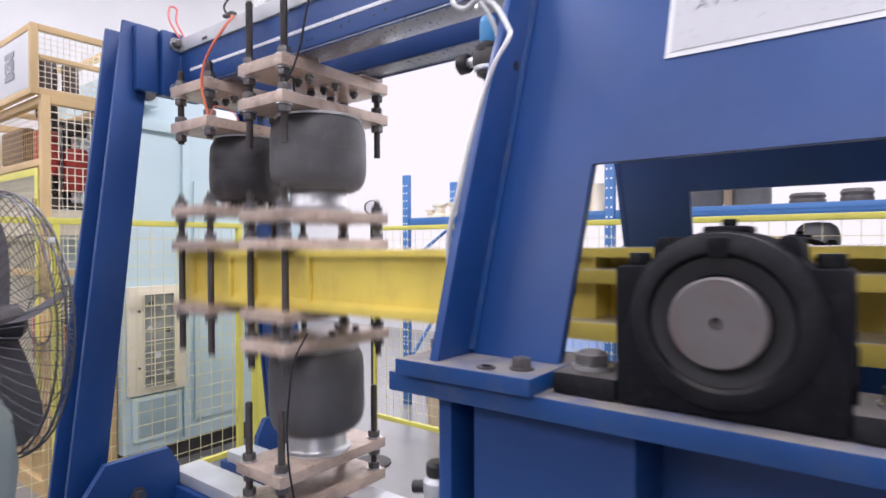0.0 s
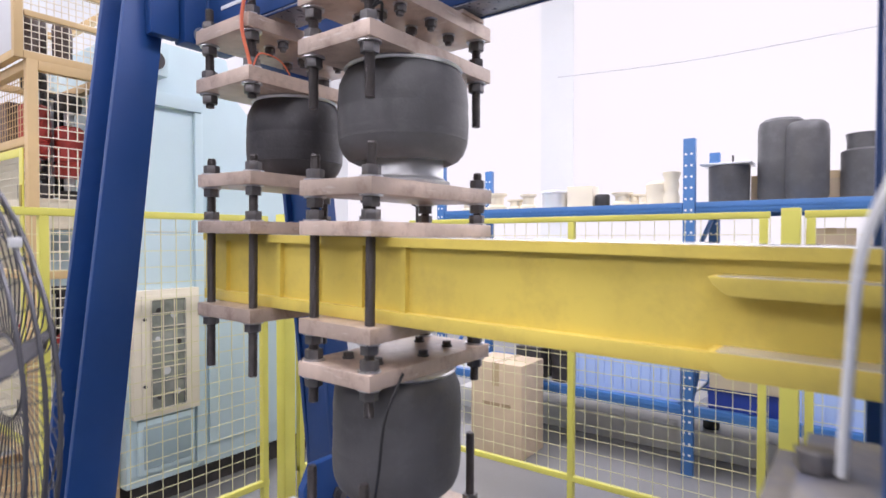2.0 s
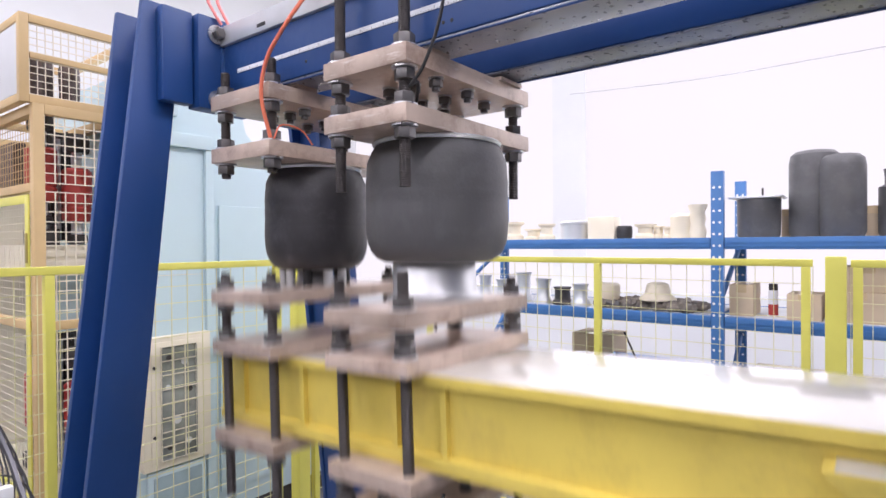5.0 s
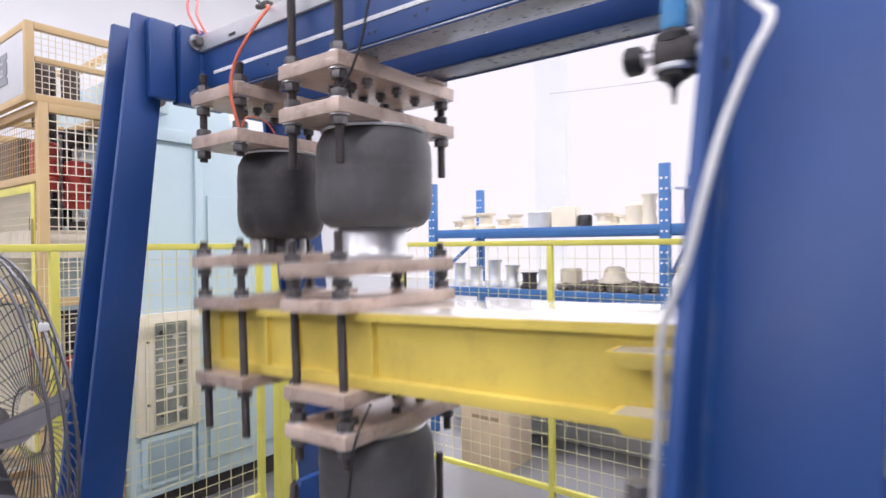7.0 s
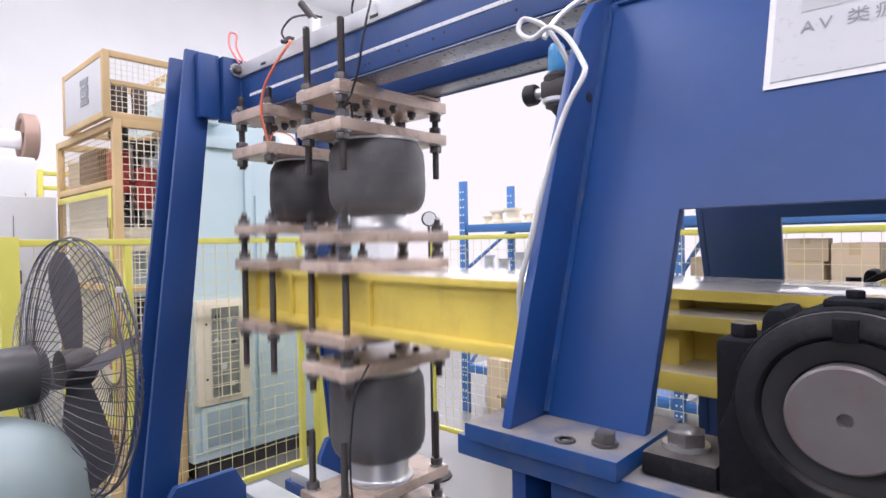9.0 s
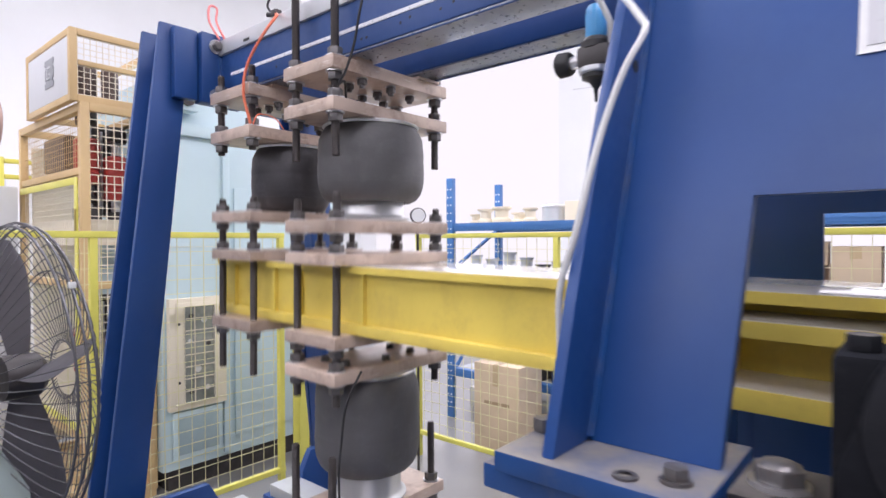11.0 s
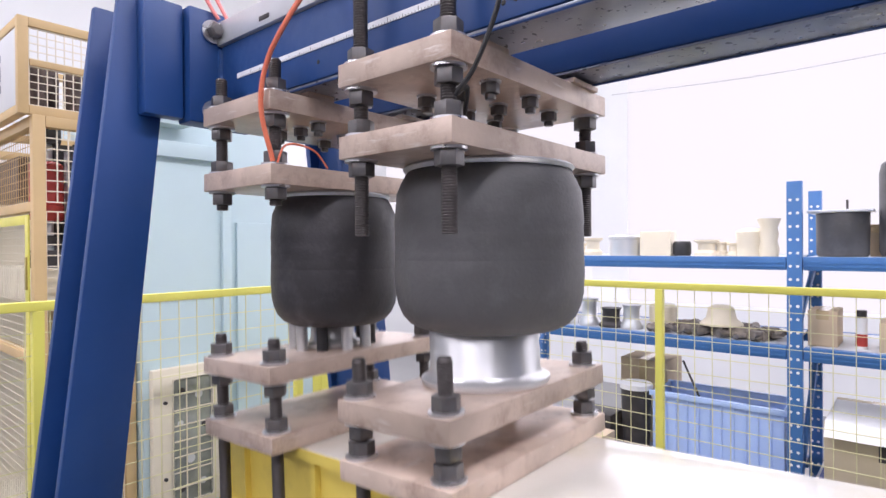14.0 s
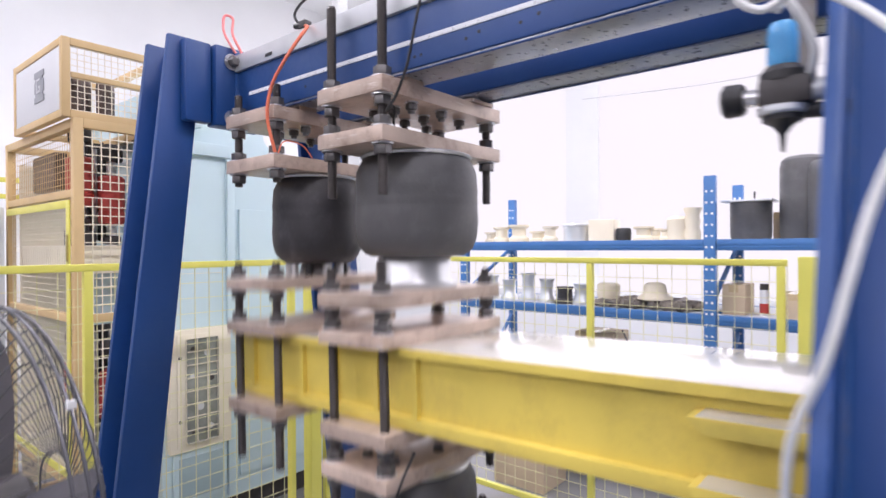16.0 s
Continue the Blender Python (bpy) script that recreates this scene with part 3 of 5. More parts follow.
def mirrored_mesh(me):
    for v in me.vertices:
        v.co.x = 2 * MID - v.co.x
    me.flip_normals()


pillow_block(False)
rear_block = pillow_block(True)

# ---- clamping sets that hang from the cross members ----
XA, XB = 0.812, 1.118
STATIONS = {"front": (1.427, 1.598, 1.4135, 1.387), "back": (1.738, 1.919, 1.398, 1.371)}
for key, (y0, y1, zt, zb) in STATIONS.items():
    th = thing("spring_clamp", (0.967, (y0 + y1) / 2, 1.387), "brown oxidised steel clamp plates on black threaded rods", "clamp", "clamping sets")
    part("upper_plate", box(B(), 0.79, 1.138, y0, y1, 1.470, 1.497, 0.0015), STEEL, th)
    lower = part("lower_plate", box(B(), 0.79, 1.138, y0, y1, zb, zt, 0.0015), STEEL, th)
    for x in (XA, XB):
        for y in (y0 + 0.022, y1 - 0.015):
            tall = key == "front" and x == XA
            rod(th, x, y, 1.298 if key == "front" else 1.343, 1.655 if tall and y > 1.5 else 1.642 if tall else 1.545)
            nuts(th, x, y, 1.497, False, 0.2)
            nuts(th, x, y, 1.470, True, 0.9)
            nuts(th, x, y, zt, False, 0.5)
            nuts(th, x, y, zb, True, 0.1)
    # hex bolts through the upper plate, ends down, each with a bright washer
    for dx, dy in ((0.093, 0.108), (0.098, 0.061), (0.094, 0.013), (0.187, 0.066), (0.180, 0.014), (0.187, 0.118), (0.262, 0.035), (0.262, 0.125)):
        bx, by = 0.79 + dx, y0 + 0.008 + dy
        hb = part("hex_bolt", hexnut(hexnut(B(), bx, by, 1.4555, 0.012, 0.019, 0.2), bx, by, 1.449, 0.0065, 0.0115, 0.2), NUT, th)
        part("washer", lathe(B(), [(0.005, 0), (0.0125, 0), (0.0125, 0.0022), (0.005, 0.0022), (0.005, 0)], (bx, by, 1.4677), 18, smooth=False), ZINC, hb)
    part("spacer_block", box(B(), 0.86, 0.905, y0 + 0.01, y1 - 0.01, 1.4975, 1.5115), STEEL, th)
    part("spacer_block", box(B(), 1.035, 1.105, y0 - 0.004, y1 + 0.02, 1.4975, 1.5035), STEEL, th)


def bellows(parent, x, y, top, bottom, R, seat, rubber):
    """The sleeve of an air spring with its metal ring; gives back the lobe, which rolls up and down over the sleeve's end."""
    r0, cut = R - 0.022, bottom + 0.055
    prof = [(0, top), (r0, top), (r0 + 0.006, top - 0.004), (R - 0.010, top - 0.014), (R - 0.003, top - 0.03), (R - 0.0006, top - 0.06)]
    prof += [(R - 0.0006 + 0.0005 * math.sin(i * 2.1), top - 0.06 - (top - cut - 0.07) * i / 8) for i in range(1, 9)]
    prof += [(R - 0.0015, cut), (R - 0.02, cut), (R - 0.02, cut + 0.02), (0, cut + 0.02)]
    b = part("bellows", lathe(B(), prof, (x, y, 0), 56), rubber, parent)
    part("bead_ring", lathe(B(), [(r0 - 0.01, seat), (r0 + 0.008, seat), (r0 + 0.011, seat - 0.003), (r0 + 0.008, seat - 0.007), (r0 - 0.01, seat - 0.007)], (x, y, 0), 48), ALU, b, "bright crimped metal ring")
    roll = [(R - 0.0014, bottom + 0.100), (R - 0.0002, bottom + 0.086), (R + 0.0003, bottom + 0.07), (R - 0.001, bottom + 0.045), (R - 0.004, bottom + 0.03), (R - 0.010, bottom + 0.016), (R - 0.019, bottom + 0.006), (R - 0.031, bottom), (R - 0.044, bottom + 0.008), (R - 0.047, bottom + 0.036), (R - 0.040, bottom + 0.040), (R - 0.024, bottom + 0.034)]
    return part("rolling_lobe", lathe(B(), roll, (x, y, 0), 56), rubber, parent)


def piston(parent, x, y, z0, z1, r, name="piston"):
    prof = [(0, z0), (r + 0.010, z0), (r + 0.012, z0 + 0.003), (r + 0.012, z0 + 0.007), (r + 0.004, z0 + 0.010), (r, z0 + 0.016), (r - 0.001, z1 - 0.01), (r - 0.008, z1), (0, z1)]
    return part(name, lathe(B(), prof, (x, y, 0), 48), ALU, parent)


sp = thing("air_spring", (0.967, 1.512, 1.387), "black rubber rolling-lobe air spring hanging under a clamp plate", "air spring", "air springs")
lobe_front = bellows(sp, 0.967, 1.512, 1.383, 1.197, 0.122, 1.3868, RUBBER)
sp = thing("air_spring", (0.967, 1.825, 1.371), "smaller black rubber air spring hanging under a clamp plate", "air spring", "air springs")
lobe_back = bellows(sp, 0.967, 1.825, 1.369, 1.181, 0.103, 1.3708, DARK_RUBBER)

# ---- the rocking beam, level here; its motion is keyed at the end ----
beam = thing("rocking_beam", PIVOT, "yellow enamelled steel rocking beam with clamped steel plates", "rocking beam")
BX0, BX1, BZ0, BZ1 = 0.836, 1.10, 0.9235, 1.066
# the reflected window is put into the flange's pale colour
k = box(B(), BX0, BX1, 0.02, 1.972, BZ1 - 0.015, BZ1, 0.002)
part("top_flange", k, YELLOW_TOP, beam, "yellow top flange, painted pale for the window's reflection")
k = box(B(), BX0 - 0.0025, BX0, 0.02, 1.972, BZ1 - 0.0155, BZ1 - 0.001)
part("flange_edge", k, YELLOW, beam)
part("bottom_flange", box(B(), BX0, BX1, 0.02, 1.972, BZ0, BZ0 + 0.022, 0.002), YELLOW, beam)
part("web", box(B(), BX0 + 0.014, BX1 - 0.014, 0.72, 1.966, BZ0 + 0.022, BZ1 - 0.015), YELLOW, beam)
part("inner_web", box(B(), BX0 + 0.075, BX1 - 0.075, 0.02, 0.7195, BZ0 + 0.022, BZ1 - 0.015), YELLOW, beam)
for y in (1.90, 1.72, 1.62, 1.50, 1.405):
    part("stiffener", box(B(), BX0 + 0.004, BX0 + 0.014, y - 0.005, y + 0.005, BZ0 + 0.022, BZ1 - 0.015), YELLOW, beam)
part("end_plate", box(B(), BX0 + 0.006, BX1 - 0.006, 1.9665, 1.976, BZ0 + 0.004, BZ1 - 0.004, 0.002), YELLOW, beam)
for z0, z1 in ((1.012, 1.032), (0.9255, 0.952)):
    k = prism(B(), [(0.0, z0), (0.93, z0), (0.945, z0 + 0.012), (0.95, z1), (0.0, z1)], "x", BX0 - 0.030, BX0 + 0.0745, 0.001)
    br = part("hub_bracket", k, YELLOW, beam)
    # thin pale sheet added for light caught by the ledge
    part("bracket_top", box(B(), BX0 - 0.0285, BX0 + 0.0735, 0.005, 0.94, z1 + 0.0002, z1 + 0.0012), YELLOW_TOP, br, "pale upper face for the light it catches")
part("hub_bracket", box(B(), BX1 - 0.012, BX1 + 0.02, 0.0, 0.95, 0.925, 1.05, 0.002), YELLOW, beam)
for s in (-1, 1):
    part("hub_boss", lathe(B(), [(0, 0), (0.075, 0), (0.075, 0.06), (0, 0.06)], (BX0 - 0.02 if s < 0 else BX1 + 0.02, PIVOT.y, PIVOT.z), 40, (s, 0, 0), smooth=False), YELLOW, beam)
k = lathe(B(), [(0.0, 0.006), (0.0045, 0.006), (0.0055, 0.0), (0.0395, 0.0), (0.0415, 0.002), (0.0415, 0.81), (0.0, 0.81)], (0.538, PIVOT.y, SHAFT_Z + SINK), 48, (1, 0, 0))
part("shaft", k, SHAFT, beam, "turned steel shaft end with a centre hole")
MOVING = {"front": (1.427, 1.598, 1.1335, 1.1605), "back": (1.738, 1.919, 1.160, 1.185)}
for key, (y0, y1, z3, z3t) in MOVING.items():
    tops = [(z3, z3t), (1.0665, 1.0905), (0.897, 0.923)] + ([(0.823, 0.849)] if key == "front" else [])
    for z0, z1 in tops:
        part("clamp_plate", box(B(), 0.79, 1.138, y0, y1, z0, z1, 0.0015), STEEL, beam, "brown oxidised steel clamp plate")
    for x in (XA, XB):
        for y in (y0 + 0.022, y1 - 0.015):
            low = 0.79 if key == "back" else 0.775
            rod(beam, x, y, low, z3t + (0.034 if key == "back" or x == XB else 0.058 if y < 1.5 else 0.046))
            nuts(beam, x, y, z3t, False, 0.4)
            nuts(beam, x, y, z3, True, 0.8)
            nuts(beam, x, y, 1.0905, False, 0.2)
            nuts(beam, x, y, 0.897, True, 0.6)
            if key == "front":
                nuts(beam, x, y, 0.849, False, 0.3)
                nuts(beam, x, y, 0.823, True, 0.3)
part("hub_stiffener", box(B(), BX0 - 0.025, BX0 + 0.013, 0.566, 0.580, 0.9535, 1.0115, 0.001), YELLOW, beam)
piston(beam, 0.967, 1.512, 1.1607, 1.275, 0.072)
core = piston(beam, 0.967, 1.825, 1.1852, 1.26, 0.036)
for i in range(10):
    a = 2 * math.pi * i / 10
    part("piston_post", cyl(B(), (0.967 + 0.062 * math.cos(a), 1.825 + 0.062 * math.sin(a), 1.1852), (0.967 + 0.062 * math.cos(a), 1.825 + 0.062 * math.sin(a), 1.262), 0.009, 12), ALU if i % 3 else BLACK, beam)
for dx, dy in ((0.07, 0.05), (0.07, 0.12), (0.27, 0.05), (0.27, 0.12), (0.17, 0.03)):
    bolt(beam, 0.79 + dx, 1.427 + dy, 0.849, False, 0.6)
low = thing("air_spring", PIVOT, "black rubber air spring clamped under the rocking beam", "air spring", "air springs")
lobe_low = bellows(low, 0.961, 1.518, 0.818, 0.608, 0.121, 0.8228, RUBBER)

# lower fixed clamp with its piston
LX0, LX1, LY0, LY1, LZ = 0.782, 1.130, 1.434, 1.604, 0.424
th = thing("spring_clamp", (0.961, 1.518, LZ), "brown oxidised steel clamp plates standing on the base rails", "clamp", "clamping sets")
part("upper_plate", box(B(), LX0, LX1, LY0, LY1, LZ + 0.086, LZ + 0.112, 0.0015), STEEL, th)
part("lower_plate", box(B(), LX0, LX1, LY0, LY1, LZ + 0.0005, LZ + 0.027, 0.0015), STEEL, th)
for x in (LX0 + 0.022, LX1 - 0.022):
    for y in (LY0 + 0.022, LY1 - 0.022):
        rod(th, x, y, LZ + 0.001, LZ + 0.256)
        nuts(th, x, y, LZ + 0.112, False, 0.3)
        nuts(th, x, y, LZ + 0.086, True, 0.1)
        nuts(th, x, y, LZ + 0.027, False, 0.5)
for dx, dy in ((0.08, 0.05), (0.14, 0.04), (0.14, 0.12), (0.2, 0.06), (0.25, 0.05)):
    bolt(th, LX0 + dx, LY0 + dy, LZ + 0.086, True, 0.75)
th = thing("piston", (0.961, 1.518, LZ + 0.112), "bright aluminium air spring piston on a steel plate", "piston")
piston(th, 0.961, 1.518, LZ + 0.1122, LZ + 0.232, 0.074, "piston_body")

# ---- hoses, sensors and the valve on the test frame ----
def hose(name, pts, r, material, label, category="hose", segs=8):
    return tagged(link(name, sweep(B(), pts, r, segs), material), label, category)


hose("orange_hose", [(0.800, 1.748, 1.402), (0.785, 1.752, 1.472), (0.785, 1.737, 1.53), (0.790, 1.70, 1.575), (0.805, 1.675, 1.615), (0.826, 1.675, 1.645), (0.838, 1.70, 1.658)], 0.0035, ORANGE, "orange air hose curving from the rail to a clamp plate")
hose("orange_hose", [(0.803, 1.742, 1.400), (0.815, 1.742, 1.424), (0.840, 1.742, 1.428), (0.866, 1.741, 1.421), (0.886, 1.740, 1.400)], 0.0016, ORANGE, "thin orange hose lying on a clamp plate")
hose("coral_wire", [(0.832, 1.948, 1.655), (0.820, 1.953, 1.675), (0.812, 1.965, 1.705), (0.818, 1.972, 1.742), (0.833, 1.962, 1.738), (0.828, 1.955, 1.70), (0.842, 1.94, 1.656)], 0.003, PINK, "looped coral wire at the end of the cross member", "wire")
hose("black_cable", [(0.85, 1.46, 1.420), (0.825, 1.435, 1.448), (0.81, 1.437, 1.440), (0.81, 1.414, 1.462), (0.81, 1.388, 1.51), (0.81, 1.372, 1.565), (0.815, 1.360, 1.62), (0.83, 1.365, 1.66), (0.84, 1.38, 1.70), (0.85, 1.43, 1.715), (0.855, 1.46, 1.68), (0.86, 1.46, 1.654)], 0.0026, BLACK, "thin black sensor cable running down to a clamp plate", "cable")
hose("black_cable", [(0.845, 1.71, 1.654), (0.84, 1.735, 1.69), (0.85, 1.70, 1.72), (0.865, 1.64, 1.715), (0.87, 1.60, 1.70)], 0.0028, BLACK, "black sensor cable arched over the galvanised rail", "cable")
hose("black_cable", [(0.835, 1.40, 0.86), (0.80, 1.405, 0.80), (0.79, 1.41, 0.72), (0.80, 1.43, 0.64), (0.79, 1.41, 0.56), (0.80, 1.40, 0.47)], 0.0024, BLACK, "thin black cable hanging beside the lower air spring", "cable")
for x, y, tip in ((0.85, 1.60, 1.72), (0.86, 1.385, 1.69)):
    th = thing("proximity_sensor", (x, y, 1.652), "small dark sensor on a white bracket on the rail", "sensor")
    part("bracket", box(B(), x - 0.012, x + 0.012, y - 0.006, y + 0.014, 1.652, 1.69, 0.002), TUBE, th)
    part("barrel", cyl(B(), (x, y, 1.685), (x - 0.02, y + 0.03, tip + 0.012), 0.009, 14), DARK, th)
th = thing("hose_fitting", (0.84, 1.70, 1.652), "dark hose fitting on the galvanised rail", "fitting")
part("body", box(B(), 0.832, 0.85, 1.69, 1.712, 1.6525, 1.668, 0.003), DARK, th)
part("cap", cyl(B(), (0.84, 1.712, 1.66), (0.838, 1.73, 1.664), 0.006, 10), BLACK, th)

valve = thing("pressure_regulator", (0.775, 0.87, 1.33), "blue and black air regulator beside the leaning plate", "regulator")
bowl = part("bowl", lathe(B(), [(0, 0.0), (0.0105, 0.0), (0.0125, 0.004), (0.0115, 0.038), (0.009, 0.042), (0, 0.042)], (0.772, 0.862, 1.376), 24), SKYBLUE, valve, "blue regulator cap")
for i in range(16):
    a = 2 * math.pi * i / 16
    part("grip", box(B(), 0.772 + 0.0118 * math.cos(a) - 0.0008, 0.772 + 0.0118 * math.cos(a) + 0.0008, 0.862 + 0.0118 * math.sin(a) - 0.0008, 0.862 + 0.0118 * math.sin(a) + 0.0008, 1.382, 1.408), SKYBLUE, bowl)
part("neck", lathe(B(), [(0, 0), (0.019, 0), (0.019, 0.008), (0.014, 0.014), (0, 0.014)], (0.772, 0.862, 1.364), 24), BLACK, valve)
part("block", box(B(), 0.754, 0.790, 0.838, 0.880, 1.341, 1.366, 0.005), DARK, valve)
part("collar", lathe(B(), [(0, 0), (0.019, 0), (0.021, 0.002), (0.021, 0.007), (0, 0.007)], (0.772, 0.862, 1.334), 24), SILVER, valve, "pale metal collar")
part("side_port", cyl(B(), (0.772, 0.842, 1.352), (0.772, 0.815, 1.356), 0.010, 16), SILVER, valve)
part("side_port", cyl(B(), (0.772, 0.845, 1.336), (0.772, 0.812, 1.334), 0.007, 16), BLACK, valve)
part("drain", lathe(B(), [(0, 0), (0.0015, 0), (0.003, 0.016), (0.009, 0.024), (0.017, 0.028), (0.017, 0.033), (0, 0.033)], (0.772, 0.862, 1.3008), 20), BLACK, valve)
part("knob", lathe(B(), [(0, 0), (0.013, 0), (0.015, 0.003), (0.0155, 0.016), (0.012, 0.019), (0, 0.019)], (0.766, 0.892, 1.352), 24, (0, 1, 0)), BLACK, valve)
part("stem", cyl(B(), (0.766, 0.875, 1.352), (0.766, 0.893, 1.352), 0.008, 14), ZINC, valve)
part("mounting_arm", box(B(), 0.775, 0.90, 0.85, 0.872, 1.366, 1.374), NUT, valve)
part("mounting_arm", box(B(), 0.892, 0.90, 0.85, 0.872, 1.374, 1.50), NUT, valve)
for ob in valve.children_recursive:
    for vert in ob.data.vertices:
        vert.co += Vector((-0.047, -0.021, -0.008))
hose("clear_hose", [(0.72, 0.82, 1.355), (0.705, 0.815, 1.38), (0.69, 0.835, 1.422), (0.675, 0.862, 1.438), (0.668, 0.866, 1.420), (0.672, 0.848, 1.407), (0.67, 0.82, 1.414), (0.655, 0.785, 1.39), (0.63, 0.75, 1.345), (0.612, 0.738, 1.323), (0.597, 0.752, 1.285), (0.592, 0.77, 1.235), (0.585, 0.782, 1.185), (0.582, 0.795, 1.13), (0.588, 0.816, 1.07), (0.60, 0.822, 1.0), (0.595, 0.826, 0.922)], 0.0036, TUBE, "milky white air hose looping down the leaning plate")
hose("clear_hose", [(0.69, 0.84, 1.41), (0.71, 0.83, 1.44), (0.75, 0.81, 1.475), (0.80, 0.78, 1.50), (0.83, 0.70, 1.53)], 0.0038, TUBE, "milky white air hose running up behind the plate")
hose("grey_cable_bundle", [(0.80, 0.83, 1.49), (0.80, 0.80, 1.495), (0.815, 0.76, 1.505), (0.825, 0.70, 1.52)], 0.012, mat("beige_tape", (0.42, 0.38, 0.32), 0.6, vary=0.3, scale=60), "beige taped cable bundle at the plate's top", "cable")

small = thing("small_regulator", (0.585, 0.83, 0.74), "small silver and black air regulator on the pedestal", "regulator")
part("mount", box(B(), 0.600, 0.640, 0.8125, 0.822, 0.715, 0.765, 0.002), NUT, small)
part("body", lathe(B(), [(0, 0), (0.015, 0), (0.018, 0.004), (0.018, 0.022), (0.012, 0.028), (0, 0.028)], (0.585, 0.834, 0.726), 22), SILVER, small)
part("arm", cyl(B(), (0.60, 0.834, 0.742), (0.622, 0.820, 0.742), 0.008, 14), ZINC, small)
part("cap", lathe(B(), [(0, 0), (0.013, 0), (0.0145, 0.003), (0.0145, 0.016), (0.010, 0.02), (0, 0.02)], (0.585, 0.834, 0.7545), 22), BLACK, small, "black ribbed cap")
part("port", cyl(B(), (0.585, 0.842, 0.738), (0.578, 0.868, 0.734), 0.0085, 14), BLACK, small)

# ---- wire-mesh guard fence ----
def fence_panel(name, p, q, posts, top=1.135, low=0.11, label="", wide=()):
    """A straight run of fence from p to q, with posts at distances along it."""
    p, q = Vector(p), Vector(q)
    d = (q - p).normalized()
    n = Vector((-d.y, d.x, 0))
    th = thing(name, p, label or "yellow-painted steel guard fence with welded wire mesh", "fence", "guard fence runs")
    def bar(nm, a, b, z0, z1, w):
        k = box(B(), 0, (b - a), -w, w, z0, z1, 0.002)
        m = Matrix.Translation(p + d * a) @ Matrix.Rotation(math.atan2(d.y, d.x), 4, "Z")
        bmesh.ops.transform(k, matrix=m, verts=k.verts[:])
        return part(nm, k, LIME, th)
    L = (q - p).length
    bar("top_rail", 0, L, top + 0.004, top + 0.026, 0.011)
    bar("bottom_rail", 0, L, low + 0.004, low + 0.026, 0.011)
    for s in posts:
        bar("post", s - 0.012, s + 0.012, 0.0, top + 0.0035, 0.0125)
    for s in wide:
        bar("post", s - 0.026, s + 0.026, 0.0, top + 0.035, 0.026)
    k = grid_wires(B(), p + Vector((0, 0, low + 0.026)), d * L, (0, 0, top - low - 0.022), max(1, round(L / 0.052)), 19, 0.0010)
    part("wire_mesh", k, MESH, th)
    return th


fence_panel("fence", (-0.35, 2.68, 0), (0.395, 2.68, 0), (0.01,))
fence_panel("fence", (0.43, 2.68, 0), (1.512, 2.68, 0), (0.335, 1.066), wide=(-0.018,))
fence_panel("fence", (1.66, 2.68, 0), (1.72, 2.68, 0), (0.012,), label="narrow end of a yellow mesh guard fence", wide=(-0.06,))
fence_panel("fence", (2.25, 2.57, 0), (2.25, 1.062, 0), (0.016, 0.827, 1.49))
fence_panel("fence", (2.25, 0.968, 0), (2.25, -0.9, 0), (0.017, 0.9, 1.8), wide=(-0.036,))

# dial gauge on a slim stand inside the fence
th = thing("dial_gauge", (1.97, 2.3, 0), "round white dial gauge on a slim dark stand", "gauge")
part("stand", cyl(B(), (1.975, 2.305, 0.012), (1.975, 2.305, 1.22), 0.006, 12), DARK, th)
part("base", lathe(B(), [(0, 0), (0.09, 0), (0.09, 0.008), (0.02, 0.014), (0, 0.014)], (1.975, 2.305, 0), 28), DARK, th)
body = part("case", lathe(B(), [(0, 0), (0.034, 0), (0.036, 0.003), (0.036, 0.022), (0.028, 0.028), (0, 0.028)], (1.962, 2.288, 1.24), 28, (0.6, 0.8, 0)), DARK, th)
part("dial_face", lathe(B(), [(0, 0), (0.031, 0), (0.031, 0.0015), (0, 0.0015)], (1.9605, 2.286, 1.24), 28, (0.6, 0.8, 0)), WHITE, body, "white dial")

# ---- pale cyan machine enclosure behind the fence ----
cab = thing("machine_enclosure", (1.65, 3.4, 0), "pale cyan enamelled machine enclosure with a cream door", "machine")
k = prism(B(), [(1.16, 0.10), (2.18, 0.10), (2.18, 1.30), (2.14, 1.42), (2.05, 1.50), (1.72, 1.62), (1.64, 1.70), (1.60, 1.86), (1.16, 1.86)], "y", 3.08, 4.0, 0.01)
part("body", k, CYAN, cab)
part("plinth", box(B(), 1.2, 2.14, 3.12, 3.95, 0.0, 0.0995), DARK, cab)
part("top_ledge", box(B(), 1.165, 1.47, 3.055, 3.079, 1.60, 1.655, 0.004), CYAN, cab)
part("corner_post", box(B(), 1.44, 1.475, 3.06, 3.079, 0.12, 1.599, 0.004), CYAN, cab)
part("side_panel", box(B(), 1.50, 2.12, 3.066, 3.079, 0.19, 1.38, 0.004), CYAN, cab)
k = B()
box(k, 1.17, 1.435, 3.0765, 3.0795, 1.10, 1.102)
part("panel_seam", k, CREAM, cab)
door = part("door", box(B(), 1.178, 1.445, 3.046, 3.079, 0.372, 0.872, 0.006), CREAM, cab, "cream enamelled door with a barred window")
part("door_rim", box(B(), 1.205, 1.405, 3.040, 3.0455, 0.392, 0.852, 0.003), CREAM, door)
part("window", box(B(), 1.24, 1.376, 3.036, 3.0395, 0.405, 0.835, 0.012), mat("dim_glass", (0.26, 0.28, 0.26), 0.2, vary=0.35, scale=9, stain=(0.5, 0.5, 0.46), stain_amount=0.4), door, "dim window with machine parts behind")
